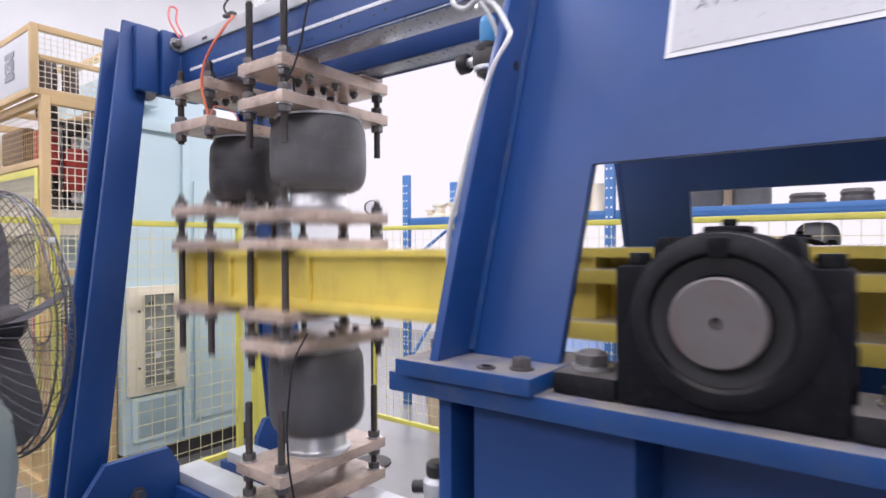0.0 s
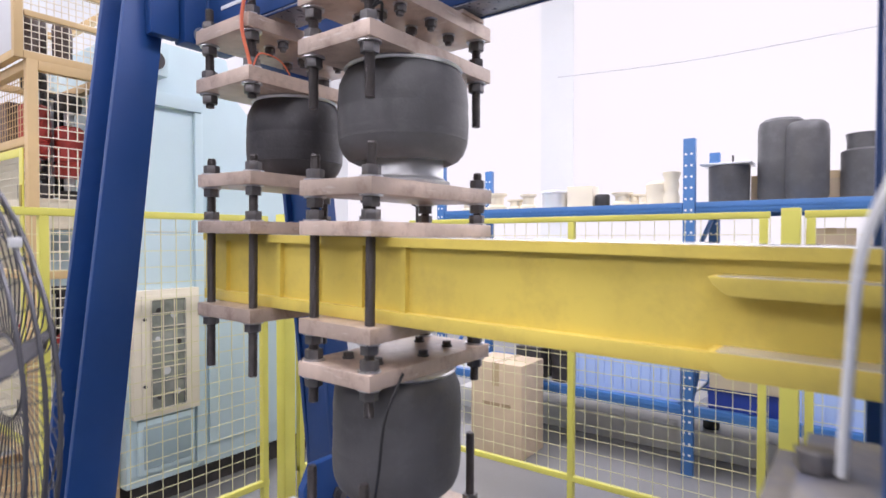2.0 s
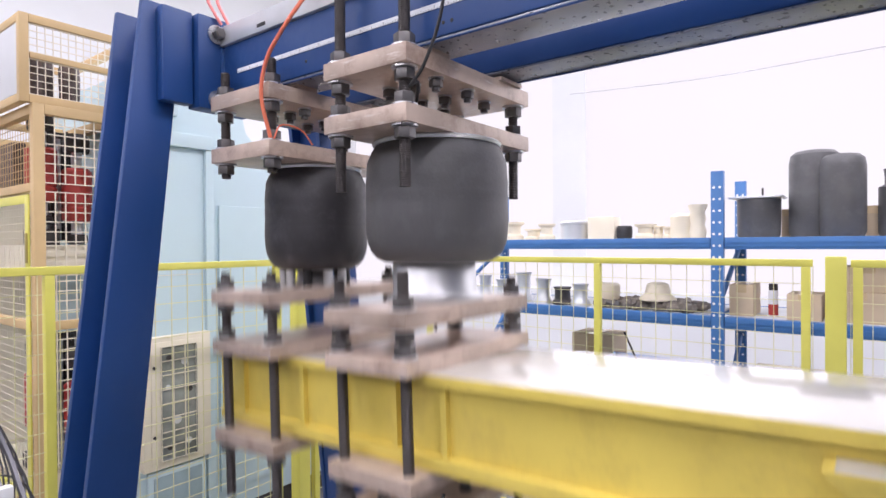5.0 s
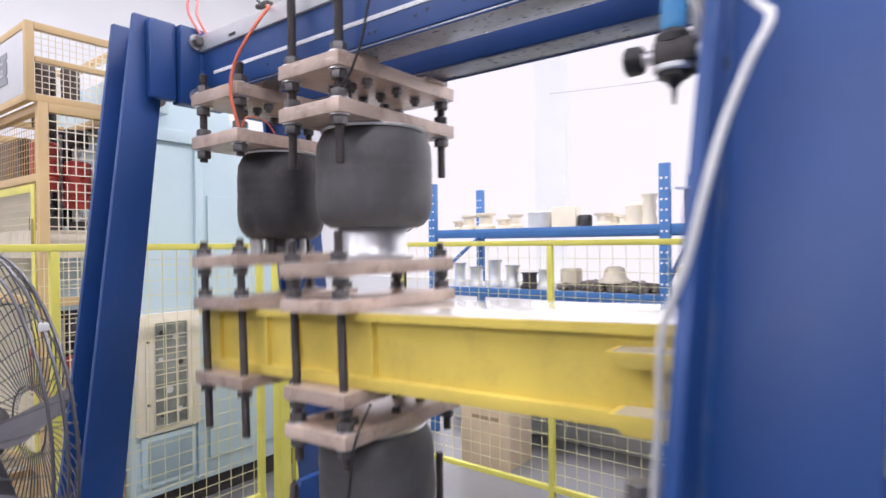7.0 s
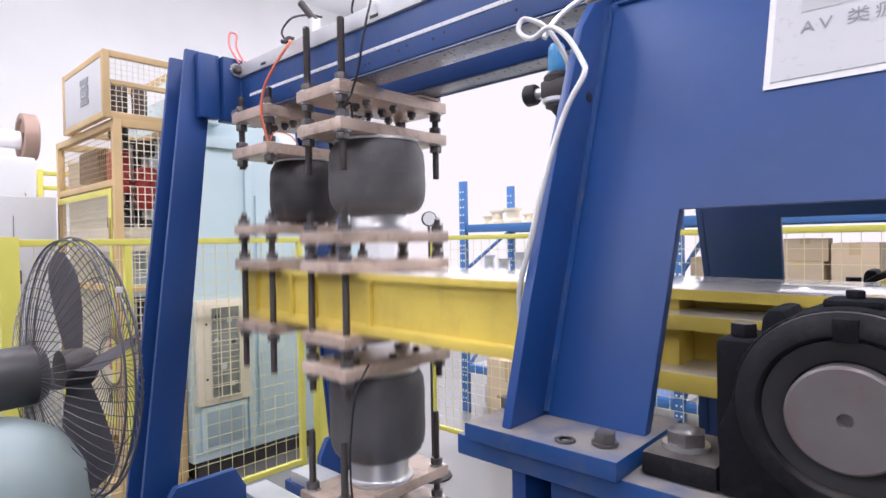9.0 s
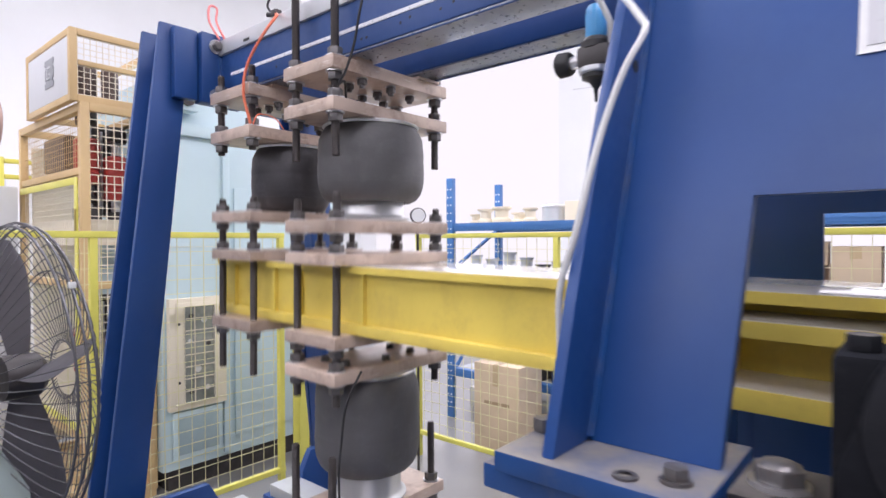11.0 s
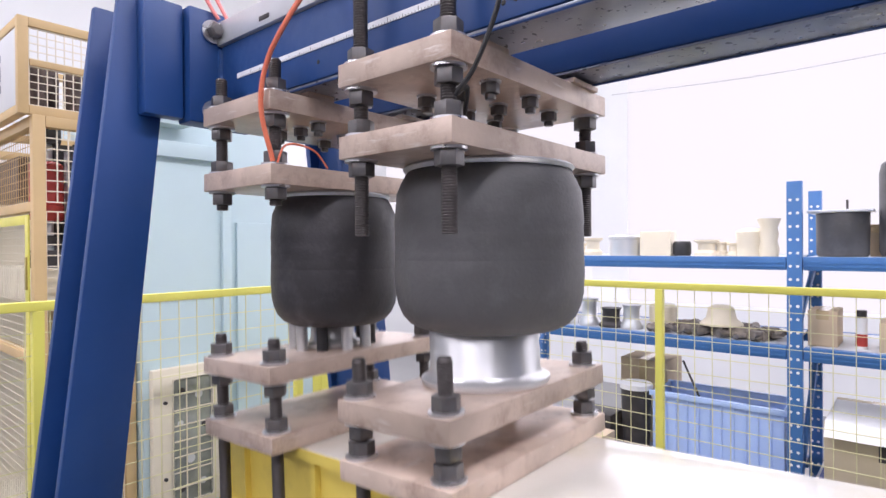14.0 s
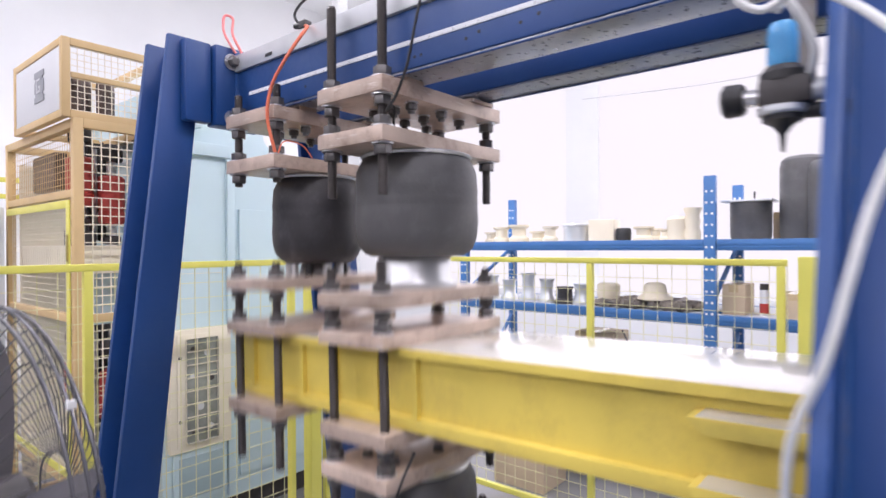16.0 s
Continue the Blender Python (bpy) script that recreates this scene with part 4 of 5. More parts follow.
part("window_grille", grid_wires(B(), (1.24, 3.033, 0.405), (0.136, 0, 0), (0, 0, 0.43), 3, 8, 0.002), CREAM, door)
for i, (x, z, r) in enumerate(((1.27, 0.79, 0.012), (1.33, 0.77, 0.014), (1.265, 0.68, 0.010), (1.35, 0.66, 0.011), (1.30, 0.55, 0.016), (1.345, 0.46, 0.012), (1.27, 0.45, 0.010))):
    part("fitting_behind", cyl(B(), (x, 3.0358, z), (x, 3.0348, z), r, 14), PANEL if i % 3 else DARK, door)
for z in (0.50, 0.76):
    part("lock", cyl(B(), (1.215, 3.04, z), (1.215, 3.032, z), 0.006, 10), DARK, door)
part("vent_panel", box(B(), 1.20, 1.43, 3.062, 3.0785, 0.15, 0.362, 0.004), CYAN, cab)
part("vent_frame", box(B(), 1.22, 1.41, 3.057, 3.0615, 0.17, 0.34, 0.003), mat("greyed_cyan", (0.33, 0.44, 0.48), 0.5), cab)
part("exhaust_box", box(B(), 1.19, 1.30, 3.0, 3.078, 1.70, 1.82, 0.012), CYAN, cab)
part("exhaust_flap", lathe(B(), [(0, 0), (0.035, 0), (0.035, 0.01), (0, 0.01)], (1.245, 2.999, 1.755), 20, (0, -1, 0)), DARK, cab)

# ---- tan caged machine with red motors ----
cage = thing("caged_machine", (1.2, 3.5, 0), "tan-framed caged test machine with red motors inside", "machine")


def post_box(parent, x0, x1, y0, y1, z0, z1, w, material=TAN):
    for x in (x0, x1 - w):
        for y in (y0, y1 - w):
            part("frame_post", box(B(), x, x + w, y, y + w, z0, z1, 0.003), material, parent)
    for z in (z0, z1 - w):
        for y in (y0, y1 - w):
            part("frame_rail", box(B(), x0 + w, x1 - w, y + 0.001, y + w - 0.001, z, z + w, 0.003), material, parent)
        for x in (x0, x1 - w):
            part("frame_rail", box(B(), x + 0.001, x + w - 0.001, y0 + w, y1 - w, z, z + w, 0.003), material, parent)


post_box(cage, 0.868, 1.155, 3.12, 4.02, 0.03, 1.692, 0.034)
for z in (1.40, 0.93, 0.30):
    if z < 1.3:
        part("frame_rail", box(B(), 0.903, 1.12, 3.1215, 3.1535, z, z + 0.03, 0.003), TAN, cage)
    part("frame_rail", box(B(), 0.8695, 0.9015, 3.155, 3.985, z, z + 0.03, 0.003), TAN, cage)
part("floor_pan", box(B(), 0.87, 1.15, 3.125, 4.01, 0.0, 0.029), TAN, cage)
for z0, z1, m in ((1.43, 1.66, TAN), (0.96, 1.40, CREAM), (0.33, 0.93, CREAM)):
    part("side_mesh", grid_wires(B(), (0.885, 3.16, z0), (0, 0.82, 0), (0, 0, z1 - z0), 30, max(6, round((z1 - z0) / 0.026)), 0.0009), m, cage)
    part("front_mesh", grid_wires(B(), (0.905, 3.137, z0), (0.215, 0, 0), (0, 0, z1 - z0), 7, max(5, round((z1 - z0) / 0.035)), 0.0018), CREAM, cage)
side_door = part("side_door", box(B(), 0.862, 0.8675, 3.155, 3.19, 0.34, 1.39, 0.002), LIME, cage)
for z in (0.345, 1.36):
    part("door_rail", box(B(), 0.862, 0.867, 3.191, 3.98, z, z + 0.03, 0.002), LIME, side_door)
part("door_hinge", box(B(), 0.858, 0.8615, 3.16, 3.18, 1.16, 1.26, 0.001), mat("brass_hinge", (0.45, 0.36, 0.1), 0.4, metal=0.6), side_door)
up = thing("upper_cage", (1.0, 3.5, 1.692), "small tan cage with a white side panel on the larger cage", "cage")
post_box(up, 0.835, 1.20, 3.13, 3.74, 1.6925, 1.985, 0.028)
part("mid_rail", box(B(), 0.866, 1.169, 3.132, 3.158, 1.84, 1.86, 0.002), TAN, up)
part("white_panel", box(B(), 0.838, 0.845, 3.16, 3.71, 1.722, 1.955, 0.002), PANEL, up, "white side panel with a dark square mark")
k = B()
for z0, z1, dy in ((1.785, 1.808, 0.058), (1.8085, 1.8215, 0.044), (1.822, 1.868, 0.056), (1.8685, 1.8815, 0.044), (1.882, 1.905, 0.058)):
    box(k, 0.8345, 0.8375, 3.392 - dy, 3.392 + dy, z0, z1)
part("square_mark", k, mat("pale_grey_print", (0.30, 0.31, 0.33), 0.7), up)
k = B()
for y0, y1, z0, z1 in ((3.37, 3.418, 1.866, 1.874), (3.412, 3.42, 1.82, 1.8655), (3.37, 3.4115, 1.82, 1.828), (3.37, 3.378, 1.8285, 1.845), (3.3785, 3.394, 1.838, 1.845)):
    box(k, 0.8325, 0.8343, y0, y1, z0, z1)
part("square_mark", k, PAPER, up)
part("front_mesh", grid_wires(B(), (0.866, 3.14, 1.722), (0.303, 0, 0), (0, 0, 0.233), 13, 10, 0.0013), CREAM, up)
part("back_mesh", grid_wires(B(), (0.866, 3.73, 1.722), (0.303, 0, 0), (0, 0, 0.233), 13, 10, 0.0013), CREAM, up)
for i, (x, y) in enumerate(((0.905, 3.22), (0.958, 3.30), (1.008, 3.22), (1.045, 3.30))):
    th = thing("rubber_bellows", (x, y, 1.723), "dark rubber bellows stored in the upper cage", "air spring", "stored bellows")
    part("sleeve", lathe(B(), [(0, 0), (0.022, 0), (0.028, 0.02), (0.03, 0.12), (0.026, 0.14 + 0.022 * (i % 2)), (0.014, 0.155 + 0.022 * (i % 2)), (0, 0.158 + 0.022 * (i % 2))], (x, y, 1.723), 18), BROWN_RUBBER, th)
# motor columns inside the cage
for x, y, z in ((1.075, 3.34, 1.31), (0.965, 3.36, 1.38), (1.075, 3.34, 0.50), (0.965, 3.4, 0.55)):
    th = thing("red_motor", (x, y, z), "red vertical motor with dark couplings in the cage", "motor", "caged motors")
    part("barrel", lathe(B(), [(0, 0.0), (0.044, 0.0), (0.050, 0.008), (0.050, 0.05), (0.046, 0.055), (0.046, 0.06), (0.050, 0.065), (0.050, 0.19), (0.04, 0.2), (0, 0.2)], (x, y, z), 24), RED, th)
    part("neck", cyl(B(), (x, y, z + 0.2), (x, y, z + 0.26), 0.018, 14), ALU, th)
    part("cap", lathe(B(), [(0, 0.26), (0.04, 0.26), (0.044, 0.27), (0.044, 0.31), (0.035, 0.33), (0, 0.33)], (x, y, z), 18), DARK, th)
    part("coupling", cyl(B(), (x, y, z - 0.10), (x, y, z), 0.02, 14), ALU, th)
    part("collar", lathe(B(), [(0, -0.085), (0.03, -0.085), (0.034, -0.08), (0.034, -0.055), (0.03, -0.05), (0, -0.05)], (x, y, z), 18), DARK, th)
    part("foot", box(B(), x - 0.045, x + 0.045, y - 0.045, y + 0.045, z - 0.16, z - 0.10, 0.004), DARK, th)
for z in (1.11, 0.29):
    th = thing("bracket_shelf", (1.0, 3.4, z), "cream bracket shelf inside the cage", "shelf")
    part("panel", box(B(), 0.91, 1.115, 3.2, 3.95, z, z + (0.11 if z > 1 else 0.05), 0.003), CREAM, th)
part("back_panel", box(B(), 0.91, 1.115, 3.96, 3.97, 0.1, 1.6), CREAM, cage)
part("dark_rack", box(B(), 0.93, 0.98, 3.55, 3.85, 1.46, 1.62, 0.01), BROWN_RUBBER, cage)
for z0, z1 in ((1.24, 1.66), (0.34, 0.88)):
    # sheet added to make the interior behind the motors dark
    part("inner_bulkhead", box(B(), 1.00, 1.118, 3.45, 3.46, z0, z1, 0.003), DARK, cage, "dark sheet added for the dark interior behind the motors")
    for i in range(4):
        part("pipe", cyl(B(), (1.015 + 0.027 * i, 3.42, z0), (1.015 + 0.027 * i, 3.42, z1 - 0.03 * (i % 2)), 0.007, 10), ALU if i % 2 else DARK, cage)

# ---- white machine and tank in the distance ----
th = thing("white_machine", (0.4, 5.0, 0), "tall white enamelled machine with grey seams", "machine")
part("body", box(B(), -0.6, 0.86, 4.4, 5.6, 0.02, 1.66, 0.02), PANEL, th)
part("plinth", box(B(), -0.55, 0.82, 4.45, 5.55, 0.0, 0.0195), DARK, th)
part("seam", box(B(), 0.80, 0.806, 4.396, 4.3995, 0.1, 1.45), INK, th)
part("control_panel", box(B(), 0.66, 0.72, 4.38, 4.3995, 1.02, 1.20, 0.004), INK, th)
part("vent_pipe", box(B(), 0.862, 0.9, 4.42, 4.5, 0.02, 1.48, 0.004), SILVER, th)
th = thing("white_cabinet", (0.62, 4.02, 0), "low white enamelled control cabinet beside a machine", "cabinet")
part("body", box(B(), 0.40, 0.85, 3.96, 4.08, 0.0, 1.40, 0.008), PANEL, th)
part("seam", box(B(), 0.66, 0.664, 3.9575, 3.9595, 0.1, 1.30), INK, th)
part("latch", box(B(), 0.675, 0.69, 3.952, 3.9595, 0.95, 1.02, 0.002), DARK, th)
th = thing("signal_lamp", (0.80, 4.3, 0), "slim signal lamp with red, blue and yellow bands", "signal lamp")
part("pole", cyl(B(), (0.80, 4.3, 0), (0.80, 4.3, 1.05), 0.012, 12), WHITE, th)
for z, m in ((1.05, LIME), (1.10, WHITE), (1.15, SKYBLUE), (1.185, RED)):
    part("band", cyl(B(), (0.80, 4.3, z), (0.80, 4.3, z + 0.045), 0.021, 14), m, th)
th = thing("spindle_roll", (0.7, 4.8, 1.66), "white roll with a brown flanged wheel on a machine", "roll")
part("barrel", cyl(B(), (0.2, 4.7, 1.80), (0.84, 4.7, 1.80), 0.055, 24), WHITE, th)
part("wheel", lathe(B(), [(0.03, 0.02), (0.105, 0.02), (0.115, 0.0), (0.14, 0.0), (0.145, 0.005), (0.145, 0.075), (0.14, 0.08), (0.03, 0.08), (0.03, 0.02)], (0.84, 4.7, 1.82), 32, (1, 0, 0)), TERRA, th)
part("cradle", box(B(), 0.3, 0.4, 4.6, 4.8, 1.66, 1.75), WHITE, th)
th = thing("yellow_window_frame", (1.0, 4.15, 0), "yellow framed opening of a distant guard", "guard frame")
for x0, x1, z0, z1 in ((0.80, 0.825, 0.0, 1.56), (1.5, 1.525, 0.0, 1.56)):
    part("upright", box(B(), x0, x1, 4.1, 4.13, z0, z1, 0.002), LIME, th)
for z in (1.53, 1.45):
    part("crossbar", box(B(), 0.826, 1.499, 4.1, 4.13, z, z + 0.022, 0.002), LIME, th)

# ---- pedestal fan ----
FC = Vector((0.285, 1.485, 0.938))
GR = 0.212                                    # radius of the guard
fan = thing("pedestal_fan", (FC.x - 0.15, FC.y, 0), "grey-green pedestal fan with a dark wire guard", "fan")
for r, x in ((1.0, 0.0), (0.98, 0.011), (0.98, -0.011), (0.2, 0.056), (0.18, -0.066), (0.68, 0.041)):
    k = B()
    ring = [FC + Vector((x, GR * r * math.cos(2 * math.pi * i / 40), GR * r * math.sin(2 * math.pi * i / 40))) for i in range(41)]
    sweep(k, ring, 0.0018 if r > 0.8 else 0.0011, 5, 1)
    part("guard_ring", k, WIRE, fan)
for i in range(60):
    a = 2 * math.pi * i / 60
    for s in (1, -1):
        pts = [FC + Vector((s * x, GR * r * math.cos(a + 0.12 * (1 - r)), GR * r * math.sin(a + 0.12 * (1 - r)))) for r, x in ((0.18, 0.060), (0.5, 0.052), (0.79, 0.032), (0.95, 0.013), (1.0, 0.0))]
        k = sweep(B(), pts, 0.0007, 4, 2)
        part("guard_wire", k, WIRE, fan)
p = FC + Vector((0, -1.01 * GR * math.sin(0.9), 1.01 * GR * math.cos(0.9)))
part("guard_clip", box(B(), p.x - 0.004, p.x + 0.004, p.y - 0.003, p.y + 0.003, p.z - 0.004, p.z + 0.004, 0.001), TUBE, fan, "white plastic clip")
hub = part("hub", lathe(B(), [(0, 0.03), (0.022, 0.03), (0.03, 0.022), (0.03, -0.02), (0, -0.02)], FC, 24, (1, 0, 0)), DARK, fan)
BLADE = mat("fan_blade", (0.17, 0.165, 0.185), 0.45)
for a0 in (1.30, 2.87, 4.44, 6.01):
    k, rows = B(), []
    for i in range(10):
        u = i / 9
        r = 0.03 + 0.165 * u
        half = (0.017 + 0.021 * math.sin(u * 1.9)) * math.sqrt(max(0.02, 1 - max(0, (u - 0.72) / 0.28) ** 2))
        row = []
        for j in range(7):
            w = (j / 6 - 0.5) * 2 * half
            twist = 1.15 - 0.3 * u
            row.append(k.verts.new(FC + Vector((0.004 - w * math.sin(twist) + 0.006 * (1 - (2 * j / 6 - 1) ** 2), r * math.cos(a0) - w * math.cos(twist) * math.sin(a0), r * math.sin(a0) + w * math.cos(twist) * math.cos(a0)))))
        rows.append(row)
    for a, b in zip(rows, rows[1:]):
        for j in range(6):
            k.faces.new((a[j], a[j + 1], b[j + 1], b[j])).smooth = True
    bmesh.ops.solidify(k, geom=k.faces[:], thickness=0.003)
    part("blade", k, BLADE, fan)
part("motor", lathe(B(), [(0, 0.0), (0.040, 0.0), (0.046, 0.01), (0.046, 0.15), (0.04, 0.17), (0, 0.175)], FC + Vector((-0.045, 0, 0)), 28, (-1, 0, 0)), mat("fan_motor", (0.06, 0.06, 0.063), 0.4), fan)
k = lathe(B(), [(0, -0.24), (0.115, -0.24), (0.125, -0.15), (0.118, -0.08), (0.09, -0.025), (0.04, 0.0), (0, 0.0)], FC + Vector((-0.13, -0.05, -0.05)), 28)
part("yoke_housing", k, FANGREY, fan)
part("pole", cyl(B(), FC + Vector((-0.13, -0.06, -0.29)), (FC.x - 0.13, FC.y - 0.06, 0.03), 0.022, 20), FANGREY, fan)
part("base", lathe(B(), [(0, 0), (0.20, 0), (0.20, 0.015), (0.06, 0.035), (0, 0.035)], (FC.x - 0.13, FC.y - 0.06, 0), 36), FANGREY, fan)

turn = Matrix.Translation(FC) @ Matrix.Rotation(radians(6), 4, "Z") @ Matrix.Translation(-FC)
for ob in fan.children:
    ob.data.transform(turn)

# ---- pallet racks along the window wall ----
RX0, RX1 = 2.84, 3.42


def rack_post(parent, x, y, top=1.52):
    k = box(B(), x, x + 0.032, y - 0.025, y + 0.025, 0.0, top, 0.002)
    p = part("upright", k, RACK, parent)
    h = B()
    z = 0.1
    while z < top - 0.02:
        for dy in (-0.011, 0.013):
            lathe(h, [(0, 0.0006), (0.0058, 0.0006), (0.0058, 0.0)], (x, y + dy, z), 8, (-1, 0, 0), smooth=False)
        z += 0.05
    tagged(part("perforation", h, WHITE, p), kind="stuff")


def rack_bay(y0, y1, levels, label):
    th = thing("storage_rack", (RX0 + 0.29, (y0 + y1) / 2, 0), label, "rack", "storage racks")
    for y in (y0, y1) if y1 > 2 else (y0,):
        for x in (RX0, RX1 - 0.05):
            rack_post(th, x, y)
        for z0, z1 in ((0.3, 0.75), (0.95, 1.2)):
            part("brace", cyl(B(), (RX0 + 0.05, y, z0), (RX1 - 0.05, y, z1), 0.012, 8), RACK, th)
    for z in levels:
        for x in (RX0 + 0.004, RX1 - 0.046):
            k = box(B(), x, x + 0.042, y0 + 0.028, y1 - 0.028, z - 0.050, z, 0.002)
            b = part("shelf_beam", k, RACK, th)
            q = B()
            for dz in (0.018, 0.032):
                box(q, x - 0.002, x, y0 + 0.03, y1 - 0.03, z - 0.006 - dz, z - dz)
            part("beam_rib", q, RACK, b)
        part("shelf", box(B(), RX0 + 0.047, RX1 - 0.047, y0 + 0.03, y1 - 0.03, z - 0.0115, z - 0.0005, 0.001), mat("grey_shelf", (0.55, 0.57, 0.6), 0.5) if "grey_shelf" not in bpy.data.materials else bpy.data.materials["grey_shelf"], th)
    return th


rack_bay(1.45, 2.835, (1.235, 0.895, 0.32), "blue steel storage rack with parts on its shelves")
rack_bay(0.05, 1.45, (1.235, 0.895, 0.32), "blue steel storage rack with rubber sleeves and boxes")
rack_bay(-1.35, 0.05, (1.235, 0.895, 0.32), "blue steel storage rack with cardboard boxes")


def turned(name, x, y, z, prof, material, label, category, group=""):
    th = thing(name, (x, y, z), label, category, group)
    part("body", lathe(B(), prof, (x, y, z), 28), material, th)
    return th


def carton(x0, x1, y0, y1, z, h, turn=0.0, label="brown cardboard box, closed with tape", material=None, tape=True):
    th = thing("cardboard_box", ((x0 + x1) / 2, (y0 + y1) / 2, z), label, "box", "boxes")
    c = Vector(((x0 + x1) / 2, (y0 + y1) / 2, 0))
    m = Matrix.Translation(c) @ Matrix.Rotation(turn, 4, "Z") @ Matrix.Translation(-c)
    k = box(B(), x0, x1, y0, y1, z, z + h, 0.003)
    bmesh.ops.transform(k, matrix=m, verts=k.verts[:])
    b = part("carton", k, material or CARD, th)
    if tape:
        k = box(B(), x0 - 0.0008, x1 + 0.0008, c.y - 0.02, c.y + 0.02, z + h * 0.75, z + h + 0.0008)
        bmesh.ops.transform(k, matrix=m, verts=k.verts[:])
        part("tape", k, mat("parcel_tape", (0.60, 0.46, 0.28), 0.25) if "parcel_tape" not in bpy.data.materials else bpy.data.materials["parcel_tape"], b)
    return th


S1, S2, S3 = 1.235, 0.895, 0.32
# upper shelf
turned("metal_can", 2.99, 2.165, S1, [(0, 0), (0.074, 0), (0.074, 0.075), (0.078, 0.078), (0.078, 0.088), (0.07, 0.095), (0, 0.095)], ALU, "short bright metal can on a rack shelf", "can")
carton(2.94, 3.06, 1.945, 2.08, S1, 0.11, 0.1, "ivory moulded block on a rack shelf", IVORY, False)
turned("black_bush", 2.98, 1.90, S1, [(0, 0), (0.034, 0), (0.038, 0.01), (0.038, 0.055), (0.032, 0.064), (0, 0.064)], BLACK, "small black rubber bush on a rack shelf", "bush")
for i, (y, r, h) in enumerate(((1.80, 0.05, 0.07), (1.745, 0.03, 0.06), (2.33, 0.045, 0.085), (2.42, 0.05, 0.06), (1.69, 0.03, 0.055), (2.55, 0.06, 0.10), (2.66, 0.05, 0.09), (2.75, 0.04, 0.06))):
    turned("ivory_piston", 2.99 + 0.02 * (i % 2), y, S1, [(0, 0), (r, 0), (r, h * 0.2), (r * 0.7, h * 0.35), (r * 0.7, h * 0.75), (r * 1.05, h * 0.9), (r * 1.05, h), (0, h)], IVORY, "small ivory moulded piston on a rack shelf", "piston", "ivory pistons")
turned("ivory_funnel", 2.99, 1.625, S1, [(0, 0), (0.055, 0), (0.058, 0.1), (0.03, 0.115), (0, 0.115)], IVORY, "squat ivory moulding on a rack shelf", "moulding")
turned("ivory_vase", 2.96, 1.555, S1, [(0, 0), (0.034, 0), (0.038, 0.03), (0.03, 0.06), (0.036, 0.09), (0.03, 0.115), (0.042, 0.145), (0.042, 0.152), (0, 0.152)], IVORY, "tall waisted ivory moulding on a rack shelf", "moulding")
th = thing("black_pot", (3.0, 1.315, S1), "black rubber pot with a flat metal lid", "pot")
part("pot_body", lathe(B(), [(0, 0), (0.078, 0), (0.084, 0.01), (0.086, 0.165), (0, 0.165)], (3.0, 1.315, S1), 36), RUBBER, th)
part("lid", box(B(), 2.91, 3.09, 1.215, 1.42, S1 + 0.1655, S1 + 0.176, 0.003), SILVER, th)
part("lid_stud", cyl(B(), (3.0, 1.30, S1 + 0.176), (3.0, 1.30, S1 + 0.215), 0.004, 8), DARK, th)
carton(3.05, 3.15, 1.19, 1.235, S1, 0.12, 0, "small brown cardboard box on a rack shelf")
for y, x, r, h in ((1.112, 3.03, 0.094, 0.360), (1.015, 2.965, 0.080, 0.328)):
    turned("rubber_sleeve", x, y, S1, [(0, 0), (r * 0.9, 0), (r, 0.02), (r, h - 0.05), (r * 0.93, h - 0.018), (r * 0.75, h - 0.004), (r * 0.5, h), (0, h)], RUBBER, "tall black rubber air spring sleeve on a rack shelf", "air spring", "stored sleeves")
carton(3.0, 3.1, 0.90, 0.94, S1, 0.12, 0, "small brown cardboard box on a rack shelf")
turned("rubber_sleeve", 3.0, 0.82, S1, [(0, 0), (0.078, 0), (0.082, 0.02), (0.082, 0.19), (0.062, 0.2), (0.062, 0.23), (0.066, 0.26), (0, 0.26)], RUBBER, "stepped black rubber sleeve on a rack shelf", "air spring", "stored sleeves")
for y, r, h in ((0.60, 0.07, 0.05), (0.42, 0.06, 0.06), (0.25, 0.07, 0.045)):
    turned("rubber_ring_stack", 3.0, y, S1, [(0, 0), (r, 0), (r * 1.03, h * 0.3), (r * 0.95, h * 0.5), (r * 1.03, h * 0.75), (r * 0.9, h), (0, h)], DARK, "dark stack of rubber rings on a rack shelf", "rings", "ring stacks")
# middle shelf
rng = random.Random(11)
pile = B()
for i in range(110):
    y, x = rng.uniform(1.52, 2.02), rng.uniform(2.90, 3.08)
    z = S2 + 0.012 + rng.random() * 0.035 * (1 - abs(y - 1.75) / 0.4)
    a, b = rng.uniform(0, 6.28), rng.uniform(0.01, 0.022)
    d = Vector((math.cos(a), math.sin(a), rng.uniform(-0.3, 0.3))) * rng.uniform(0.015, 0.04)
    cyl(pile, Vector((x, y, z)) - d, Vector((x, y, z)) + d, b, 8, b * rng.uniform(0.6, 1))
tagged(link("metal_parts_pile", pile, mat("brown_grey_scrap", (0.22, 0.19, 0.16), 0.5, metal=0.3, vary=0.5, scale=22)), "heap of small dark metal fittings on a rack shelf", "fittings", kind="stuff")
turned("ivory_hat", 2.98, 1.74, S2 + 0.045, [(0, 0), (0.085, 0), (0.085, 0.008), (0.06, 0.03), (0.05, 0.075), (0.03, 0.085), (0, 0.085)], IVORY, "ivory domed cover lying on metal fittings", "cover")
turned("ivory_hat", 3.02, 2.0, S2 + 0.03, [(0, 0), (0.055, 0), (0.06, 0.03), (0.06, 0.075), (0.05, 0.085), (0, 0.085)], IVORY, "ivory round cap lying on metal fittings", "cap")
